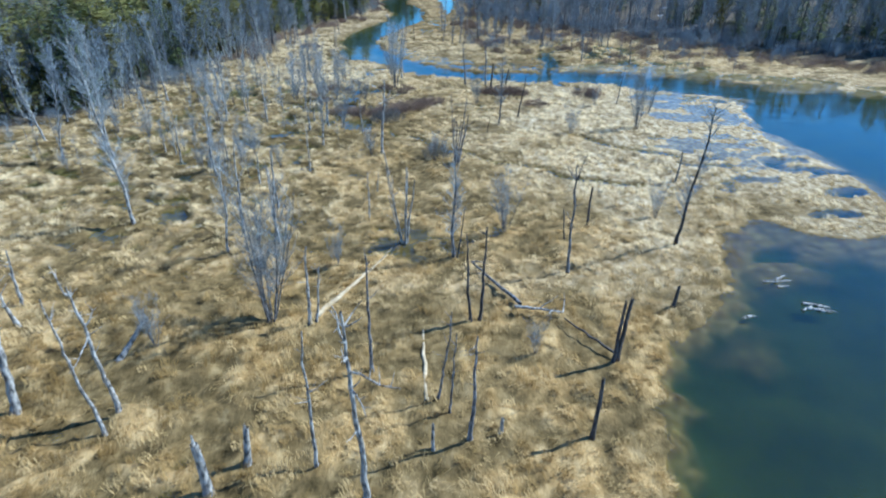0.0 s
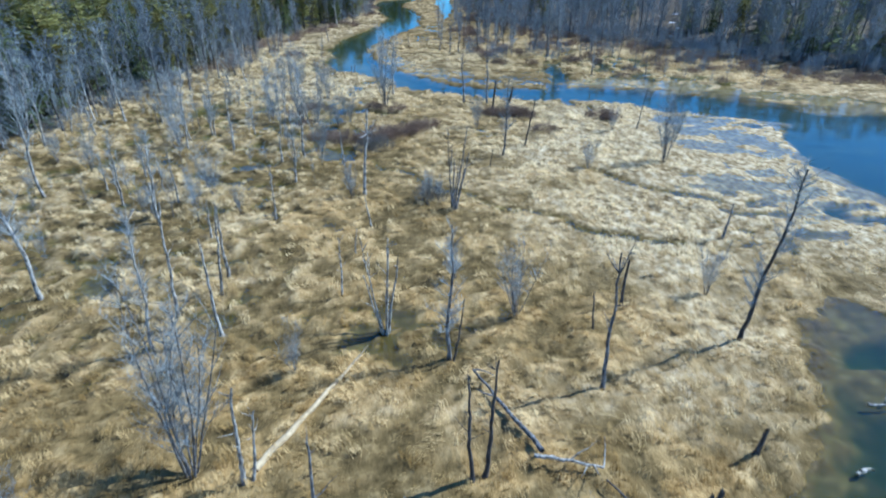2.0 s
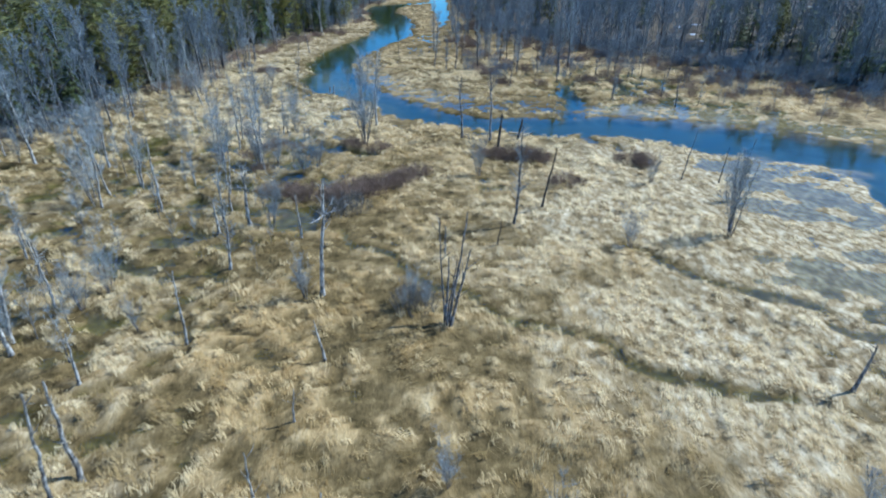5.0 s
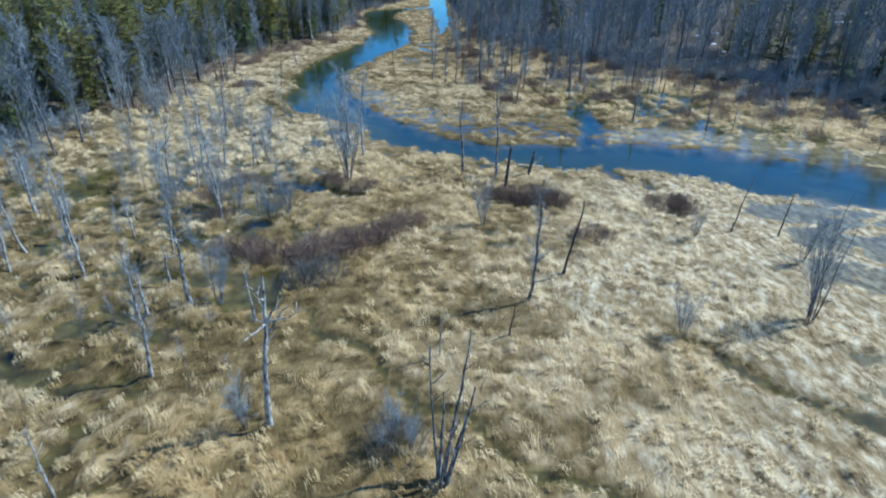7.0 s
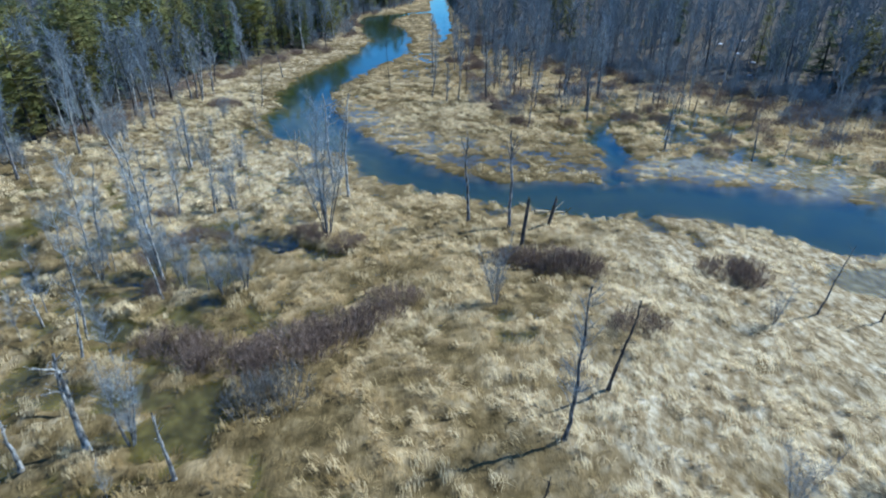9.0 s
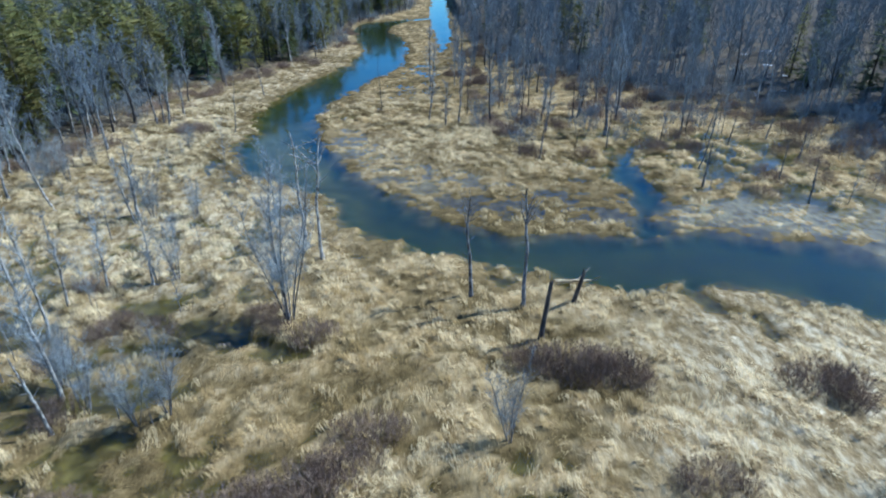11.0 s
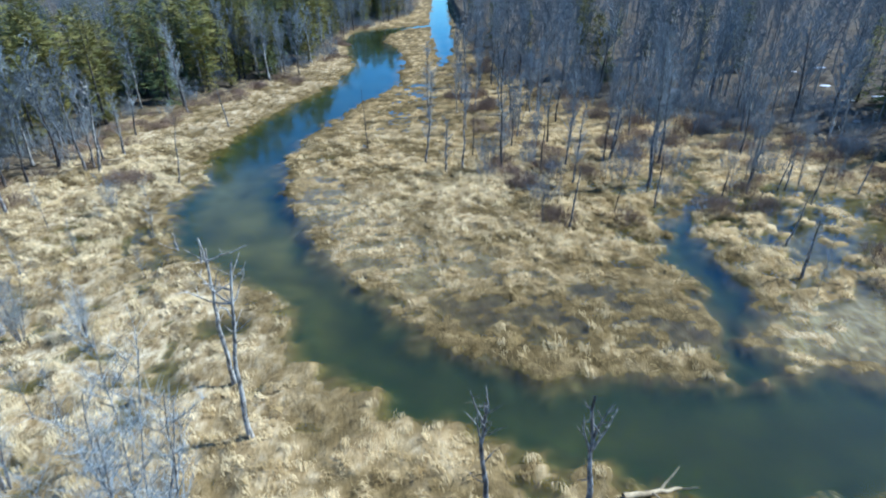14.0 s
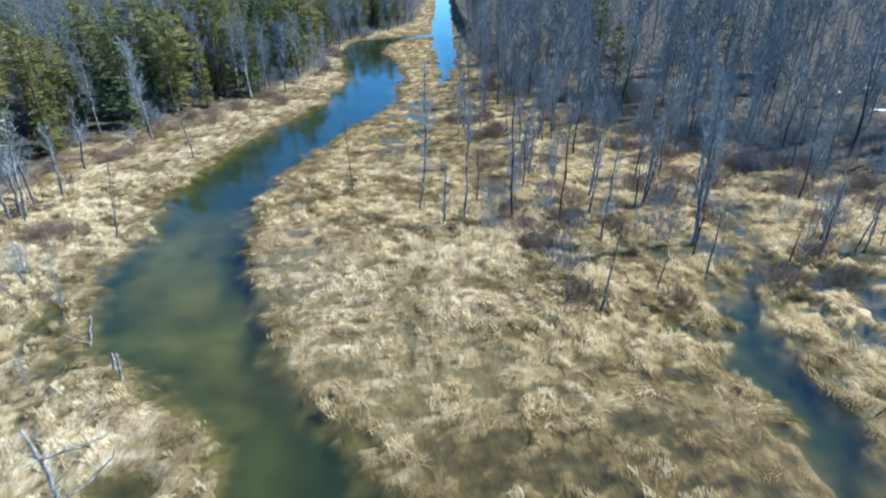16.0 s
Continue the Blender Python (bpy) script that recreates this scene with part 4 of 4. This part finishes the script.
def spray(verts, tris, rng, p, d, length, width):
    """A drooping spray of needles: a ragged fan of slim triangles."""
    side = d.cross(Vector((0, 0, 1))).normalized()
    for k in range(5):
        a = (k - 2) / 2
        tip = p + (d * (1 - 0.25 * abs(a)) + side * a * width + Vector((0, 0, rng.uniform(-0.25, 0.1)))) * length
        q = side * length * 0.1 + Vector((0, 0, length * 0.05 * rng.uniform(-1, 1)))
        b = p + (tip - p) * 0.15
        s = len(verts)
        verts += [b - q, b + q, tip]
        tris.append((s, s + 1, s + 2))


def conifer(seed, h, width, material, label, full=False):
    rng = random.Random(seed)
    ob = tagged(new("conifer"), label, "tree", "conifers in the woods")
    buf = ([], [])
    tube(buf, stem_points(h, (0, 0), rng, 6, 0.01), trunk_radii(0.013 * h, 6, 0.08), 5)
    part("trunk", buf, DARK, ob)
    verts, tris = [], []
    levels = int(h * 2.1)
    for i in range(levels):
        s = i / levels
        z = h * (0.06 + 0.92 * s) + rng.uniform(-0.25, 0.25)
        shape = min(1, 2.6 * (1 - s)) ** 0.8 * (0.72 + 0.28 * math.sin(3 * s + seed)) if full else (1 - s) ** 0.75
        reach = width * shape * rng.uniform(0.65, 1.15) + 0.12
        for k in range(rng.randint(7, 10) if full else rng.randint(5, 8)):
            d = outward(rng, rng.uniform(-0.5, 0.45))
            d.normalize()
            for f in (0.4, 0.7, 0.9, 1.05) if full else (0.35, 0.7, 1.0):
                lift = rng.uniform(-0.1, 0.35) if full else -0.12 * f * reach
                spray(verts, tris, rng, Vector((0, 0, z + lift)) + d * reach * (f - 0.22), (d + outward(rng, 0.7 if full else 0.2) * (0.7 if full else 0.35)).normalized(), reach * (0.28 if full else 0.36) + 0.16, 0.8)
    mesh = fast_mesh("crown", np.array([tuple(v) for v in verts]), np.array(tris), material)
    crown = new("crown", mesh)
    crown.parent = ob
    return ob


WOOD = [wood_tree(20 + k, 9.0 + 0.5 * (k % 3), 15 + k, (SILVER, GREY, DARK)[k % 3]) for k in range(6)]
CONIFERS = [conifer(40 + k, 10.0, (1.5, 1.8, 1.7, 2.2)[k], (SPRUCE, CEDAR, SPRUCE, CEDAR)[k],
                    ("dark green spruce among bare trees", "olive-green cedar among bare trees")[k % 2], k % 2 == 1) for k in range(4)]
rng = random.Random(77)


def scatter(count, where):
    """Spots in the woods that keep a little apart; where() draws one."""
    done = []
    tries = 0
    while len(done) < count and tries < count * 30:
        tries += 1
        x, y = where()
        if all((x - a) ** 2 + (y - b) ** 2 > 3.2 for a, b in done):
            done.append((x, y))
    return done


def left_spot(near, far):
    y = rng.uniform(50, 290)
    return float(left_edge(y)) - rng.uniform(near, far), y


def right_spot(near, far):
    x = rng.uniform(9, 105)
    return x, float(right_edge(x)) + rng.uniform(near, far)


def plant(kind, x, y, s):
    put(kind, x, y, s * rng.uniform(0.9, 1.1), s, rng.uniform(0, 360))


for x, y in scatter(92, lambda: left_spot(-1.5, 8)):
    plant(rng.choice(WOOD), x, y, rng.uniform(0.75, 1.2))
for x, y in scatter(240, lambda: left_spot(1.5, 18)):
    plant(rng.choice(CONIFERS + CONIFERS[1::2]), x, y, rng.uniform(0.9, 1.5))

def near_left():
    y = rng.uniform(50, 128)
    return float(left_edge(y)) - rng.uniform(-5, 5), y


for x, y in scatter(42, near_left):
    plant(rng.choice(WOOD), x, y, rng.uniform(0.65, 1.1))
for x, y in scatter(110, lambda: right_spot(-1, 16)):
    plant(rng.choice(WOOD), x, y, rng.uniform(0.75, 1.2))
plant(WOOD[3], 23.4, 124.3, 1.1)
for x, y in scatter(26, lambda: (rng.uniform(4, 44), rng.uniform(122, 146))):
    if y < right_edge(x) and land(x, y) > 0:
        plant(rng.choice(WOOD), x, y, rng.uniform(0.5, 0.85))
for x, y in scatter(30, lambda: (rng.uniform(4, 21), rng.uniform(136, 185))):
    if y < right_edge(x) + 4 and land(x, y) > 0.05:
        plant(rng.choice(WOOD), x, y, rng.uniform(0.6, 1.0))
for x, y in scatter(34, lambda: right_spot(14, 60)):
    plant(rng.choice(CONIFERS), x, y, rng.uniform(0.8, 1.2))
for x, y in scatter(34, lambda: (lambda px: (px, float(right_edge(px)) + rng.uniform(4, 34)))(rng.uniform(50, 104))):
    plant(rng.choice(CONIFERS[::2]), x, y, rng.uniform(0.8, 1.3))


def far_bare(seed):
    r = random.Random(seed)
    buf = ([], [])
    pts = stem_points(10, (0, 0), r, 5, 0.04)
    tube(buf, pts, taper(0.1, 0.02, 5), 3)
    for k in range(11):
        u = 5 * (0.28 + 0.68 * (k + r.random()) / 11)
        p = pts[int(u)].lerp(pts[int(u) + 1], u % 1)
        q = p + outward(r, r.uniform(1.0, 2.2)).normalized() * (4.4 - 0.62 * u) * r.uniform(0.7, 1.1)
        sliver(buf, p, q, 0.045)
        for _ in range(6):
            c = p.lerp(q, r.uniform(0.25, 1))
            e = c + outward(r, r.uniform(0.4, 1.8)).normalized() * r.uniform(0.6, 1.3)
            sliver(buf, c, e, 0.026)
            for w in range(5):
                f = c.lerp(e, r.uniform(0.2, 1))
                sliver(buf, f, f + outward(r, r.uniform(0.2, 1.6)).normalized() * r.uniform(0.3, 0.8), 0.019)
    return np.array([tuple(v) for v in buf[0]]), np.array(buf[1])


def massed(name, shapes, spots, material, label):
    vs, fs, base = [], [], 0
    for x, y in spots:
        v, f = rng.choice(shapes)
        s, w = rng.uniform(0.55, 1.3), rng.uniform(0, math.tau)
        c, q = math.cos(w) * s, math.sin(w) * s
        z = float(land(x, y)) - 0.1
        vs.append(np.column_stack([v[:, 0] * c - v[:, 1] * q + x, v[:, 0] * q + v[:, 1] * c + y, v[:, 2] * s + z]))
        fs.append(f + base)
        base += len(v)
    tagged(new(name, fast_mesh(name, np.concatenate(vs), np.concatenate(fs), material)), label, "woods", kind="stuff")


def deep_spot():
    if rng.random() < 0.3:
        y = rng.uniform(60, 380)
        return float(left_edge(y)) - rng.uniform(9, 70), y
    x = rng.uniform(8, 190)
    return x, float(right_edge(x)) + 16 + 150 * rng.random() ** 1.5


massed("bare_woods", [far_bare(k) for k in range(4)], [deep_spot() for _ in range(1800)], WOODTWIG, "dense leafless grey woods")


def needle_cone(seed):
    r = random.Random(seed)
    verts, tris = [], []
    for i in range(18):
        s = i / 18
        for k in range(9):
            d = outward(r, r.uniform(-0.4, 0.2)).normalized()
            reach = 2.1 * (1 - s) ** 0.75 + 0.25
            spray(verts, tris, r, Vector((0, 0, 11 * (0.06 + 0.93 * s) + r.uniform(-0.3, 0.3))) + d * reach * (0.1, 0.35, 0.6)[k % 3], d, reach * 0.5, 0.8)
    return np.array([tuple(v) for v in verts]), np.array(tris)


def deep_left():
    y = rng.uniform(60, 400)
    return float(left_edge(y)) - 14 - 80 * rng.random() ** 1.3, y


massed("conifer_woods", [needle_cone(k) for k in range(3)], [deep_left() for _ in range(220)], SPRUCE, "dark green conifer woods")
massed("cedar_woods", [needle_cone(k) for k in range(3, 6)], [deep_left() for _ in range(220)], CEDAR, "olive-green cedar woods")


def low_brush(seed):
    r = random.Random(seed)
    buf = ([], [])
    for _ in range(40):
        w, q = r.uniform(0, math.tau), 1.1 * math.sqrt(r.random())
        p = Vector((math.cos(w) * q, math.sin(w) * q, 0))
        t = p + Vector((p.x * 0.4 + r.uniform(-0.4, 0.4), p.y * 0.4 + r.uniform(-0.4, 0.4), r.uniform(1.0, 2.6)))
        sliver(buf, p, t, 0.018)
        for k in range(9):
            c = p.lerp(t, r.uniform(0.3, 0.95))
            sliver(buf, c, c + outward(r, r.uniform(0.4, 1.5)).normalized() * r.uniform(0.3, 0.9), 0.013)
    return np.array([tuple(v) for v in buf[0]]), np.array(buf[1])


def margin_spot():
    if rng.random() < 0.4:
        return left_spot(-1.5, 14)
    if rng.random() < 0.74:
        return right_spot(1, 22)
    return (rng.uniform(6, 36), rng.uniform(112, 140)) if rng.random() < 0.4 else (rng.uniform(37, 74), rng.uniform(97, 126))


massed("undergrowth", [low_brush(k) for k in range(3)], [p for p in (margin_spot() for _ in range(480)) if land(*p) > 0.05], WOODTWIG, "tangled leafless undergrowth at the feet of the woods")


def snow_patch(x, y, a, c):
    bm = bmesh.new()
    bmesh.ops.create_uvsphere(bm, u_segments=14, v_segments=6, radius=1)
    for v in bm.verts:
        k = 1 + 0.35 * noise.noise(Vector((v.co.x * 2 + x, v.co.y * 2 + y, 0)))
        v.co = Vector((v.co.x * a * k, v.co.y * c * k, v.co.z * 0.14))
    mesh = bpy.data.meshes.new("snow_patch")
    bm.to_mesh(mesh)
    bm.free()
    mesh.materials.append(SNOW)
    ob = tagged(new("snow_patch", mesh), "leftover patch of old snow on the forest floor", "snow", "snow patches")
    ob.location = (x, y, float(land(x, y)) + 0.02)


for x, y, a, c in ((53.5, 147, 0.8, 0.5), (57.3, 155, 1.1, 0.45), (53.3, 154.5, 0.5, 0.3), (52.2, 139.6, 0.4, 0.3), (56.1, 140.5, 0.8, 0.35), (47.7, 131.5, 0.4, 0.2), (95.5, 175, 2.6, 1.2), (104, 190, 2.4, 1.1)):
    snow_patch(x, y, a, c)
for x, y, n in ((20.4, 25.8, 7), (19.2, 28.6, 4), (16.3, 25.2, 2)):
    r = random.Random(f"{x}")
    for _ in range(n):
        w, ln = r.uniform(-0.6, 0.6), r.uniform(0.4, 1.3)
        px, py = x + r.uniform(-1, 1), y + r.uniform(-0.6, 0.6)
        ob = fallen_log(px, py, px + math.cos(w) * ln, py + math.sin(w) * ln, r.uniform(0.05, 0.1), SILVER, "bleached driftwood lying in shallow water", 0.0, 0)
        ob.location.z = 0.02

# ---- sedge ----
def sedge_material():
    """Dead blades: straw, golden or bleached by where they grow, each clump with its own tone."""
    m = bpy.data.materials.new("dead_sedge_blades")
    m.use_nodes = True
    n, l = m.node_tree.nodes, m.node_tree.links
    bsdf = n["Principled BSDF"]
    bsdf.inputs["Roughness"].default_value = 0.9
    bsdf.inputs["Specular IOR Level"].default_value = 0.06
    geo = n.new("ShaderNodeNewGeometry")
    tone = n.new("ShaderNodeAttribute")
    tone.attribute_name = "tone"
    colours = []
    for stops in (((0.15, (0.229, 0.148, 0.0528)), (0.5, (0.478, 0.34, 0.145)), (0.85, (0.749, 0.586, 0.317))),
                  ((0.15, (0.198, 0.118, 0.0352)), (0.5, (0.447, 0.295, 0.106)), (0.85, (0.728, 0.532, 0.246))),
                  ((0.15, (0.246, 0.168, 0.0734)), (0.5, (0.471, 0.348, 0.16)), (0.85, (0.82, 0.673, 0.396))),
                  ((0.15, (0.0832, 0.0571, 0.0176)), (0.5, (0.208, 0.143, 0.0484)), (0.85, (0.437, 0.315, 0.132)))):
        r = n.new("ShaderNodeValToRGB")
        r.color_ramp.elements.new(0.5)
        for e, (p, c) in zip(r.color_ramp.elements, stops):
            e.position, e.color = p, (*c, 1)
        l.new(tone.outputs["Fac"], r.inputs[0])
        colours.append(r.outputs[0])
    colour = colours[0]
    for name, other in (("golden", colours[1]), ("bleached", colours[2]), ("browned", colours[3])):
        a = n.new("ShaderNodeAttribute")
        a.attribute_name = name
        x = n.new("ShaderNodeMix")
        x.data_type = "RGBA"
        l.new(a.outputs["Fac"], x.inputs[0])
        l.new(colour, x.inputs[6])
        l.new(other, x.inputs[7])
        colour = x.outputs[2]
    span = n.new("ShaderNodeMapRange")
    span.inputs[3].default_value, span.inputs[4].default_value = 0.88, 1.12
    l.new(geo.outputs["Random Per Island"], span.inputs[0])
    hsv = n.new("ShaderNodeHueSaturation")
    l.new(span.outputs[0], hsv.inputs["Value"])
    l.new(colour, hsv.inputs["Color"])
    l.new(hsv.outputs[0], bsdf.inputs["Base Color"])
    through_light = n.new("ShaderNodeBsdfTranslucent")
    l.new(hsv.outputs[0], through_light.inputs["Color"])
    blend = n.new("ShaderNodeMixShader")
    blend.inputs[0].default_value = 0.22
    l.new(bsdf.outputs[0], blend.inputs[1])
    l.new(through_light.outputs[0], blend.inputs[2])
    l.new(blend.outputs[0], n["Material Output"].inputs[0])
    return m


STRAW = sedge_material()


def sedge(name, count, xs, ys, blades, size, seed, tuft=False, mounds=False):
    """Combed mats of blades, or, as tufts, compact plumes that stand apart and bend over one way."""
    r = np.random.default_rng(seed)
    if tuft:
        gap = math.sqrt((xs[1] - xs[0]) * (ys[1] - ys[0]) / count)
        x, y = (a.ravel() for a in np.meshgrid(np.arange(*xs, gap), np.arange(*ys, gap)))
        count = len(x)
        x, y = x + r.uniform(-0.5, 0.5, count) * gap, y + r.uniform(-0.5, 0.5, count) * gap
    else:
        x, y = r.uniform(*xs, count), r.uniform(*ys, count)
    z = land(x, y)
    inside = (z > (0.01 if tuft else -0.06)) & (left_edge(y) - x < 4) & (y - right_edge(x) < 4) & (tussock(x, y) * 0.8 + ((fbm(x / 2.4, y / 2.4, 221, 2) - 0.4) * 1.6 - 0.4 * step(0.5, 0.62, fbm(x / 3.4, y / 2.4, 101)) if tuft else 0.3) > r.uniform(0, 1, count))
    inside &= (flat(x, y) < 0.5) | (z > 0.02)
    inside &= (shelf(x, y) < 0.5) | (z > 0.04) | (r.random(count) < 0.2)
    inside &= ((shelf(x, y) < 0.3) | (z > 0.05) | (not tuft)) & ((step(17, 25, x) * step(40, 46, y) * step(80, 72, y) * (0.75 if tuft else 0) < r.uniform(0.001, 1, count)))
    boggy = swamp(x, y)
    inside &= trail(x, y) > 0.12
    inside &= (hummock(x, y) * boggy > 0.35 + 0.4 * r.random(count)) if mounds else (1 - 0.6 * boggy * (1 - hummock(x, y)) > r.uniform(0, 1, count))
    if tuft:
        # the sodden brink of the stream carries few standing tufts
        inside &= (stream(x, y) > 1.3) | (y < 84) | (r.random(count) < 0.4)
    x, y, z = x[inside], y[inside], z[inside]
    tone = np.clip(0.5 + (fbm(x / 0.7, y / 0.55, 161, 3) - 0.5) * 3.0 + (fbm(x / 4, y / 4, 171, 2) - 0.5) * 0.8 + r.normal(0, 0.15, len(x)), 0, 1)
    tone = np.where(r.random(len(x)) < 0.09, 0.97, tone - 0.08 * step(-2, -10, x))
    tone = (0.33 if mounds else 0.46) + 0.5 * tone if tuft else tone * 0.72
    look_at = masks(x, y, z)
    tone = np.clip(tone + 0.12 * look_at["bleached"] - (0.24 if tuft else 0.0) * look_at["golden"], 0, 1)
    way = (fbm(x / 5, y / 5, 141) * 1.3 + fbm(x / 1.1, y / 1.1, 151) * 1.1) * math.pi + (-1.2 if tuft else 1.2)
    n = len(x) * blades
    tones = {k: np.repeat(v, blades * 5).astype(np.float32) for k, v in (("tone", tone), ("golden", look_at["golden"]), ("bleached", look_at["bleached"]), ("browned", look_at["browned"] * (0.4 if tuft else 0.85)))}
    big = np.repeat(r.uniform(0.55, 1.1, len(x)) + 0.5 * r.random(len(x)) ** 3, blades)
    x, y, z, way = (np.repeat(a, blades) for a in (x, y, z, way))
    way = way + r.normal(0, 0.42 if tuft else 0.4, n)
    spread = 0.14 if tuft else 0.16
    ln = size * r.uniform(0.6, 1.15, n) * big
    fx, fy = x + r.normal(0, spread, n), y + r.normal(0, spread, n)
    dx, dy = np.cos(way), np.sin(way)
    wide = (r.uniform(0.008, 0.014, n) if tuft else r.uniform(0.007, 0.013, n)) * (size / 0.5) * (0.65 if mounds else 1.0)
    side = np.column_stack([-dy * wide, dx * wide, np.zeros(n)])
    foot = np.column_stack([fx, fy, z - 0.03])
    if tuft:
        out = r.uniform(0.3, 1.0, n)
        mid = np.column_stack([fx + dx * ln * 0.25, fy + dy * ln * 0.25, z + ln * (0.62 - 0.3 * out)])
        tip = np.column_stack([fx * 0.6 + x * 0.4 + dx * ln * (0.35 + 0.5 * out), fy * 0.6 + y * 0.4 + dy * ln * (0.35 + 0.5 * out), z + ln * (0.62 - 0.52 * out)])
    else:
        rise = r.uniform(0.1, 0.6, n)
        mid = np.column_stack([fx + dx * ln * 0.35, fy + dy * ln * 0.35, z + ln * 0.42 * rise])
        tip = np.column_stack([fx + dx * ln, fy + dy * ln, z + ln * 0.25 * rise - 0.02])
    verts = np.stack([foot - side, foot + side, mid + side, mid - side, tip], 1).reshape(-1, 3)
    k = np.arange(n)[:, None] * 5
    tris = np.concatenate([k + [0, 1, 2], k + [0, 2, 3], k + [3, 2, 4]], 1).reshape(-1, 3)
    mesh = fast_mesh(name, verts, tris, STRAW)
    for key, values in tones.items():
        mesh.attributes.new(key, "FLOAT", "POINT").data.foreach_set("value", values)
    tagged(new(name, mesh), "matted tufts of dead straw-coloured sedge", "sedge", kind="stuff")


sedge("sedge_tufts", 38000, (-44, 34), (10, 100), 7, 0.46, 1)
sedge("sedge_clumps", 30000, (-44, 34), (10, 104), 17, 0.48, 3, True)
sedge("sedge_hummocks", 9000, (-44, -6), (26, 110), 20, 0.56, 7, True, True)
sedge("wet_sedge_clumps", 6500, (14, 54), (92, 130), 9, 0.6, 5, True)
sedge("bank_sedge", 17000, (-33, 24), (98, 130), 8, 0.5, 11)
sedge("bank_sedge_clumps", 8500, (-33, 24), (104, 130), 15, 0.5, 13, True)
sedge("far_sedge_tufts", 15000, (-45, 60), (100, 190), 6, 0.9, 2)
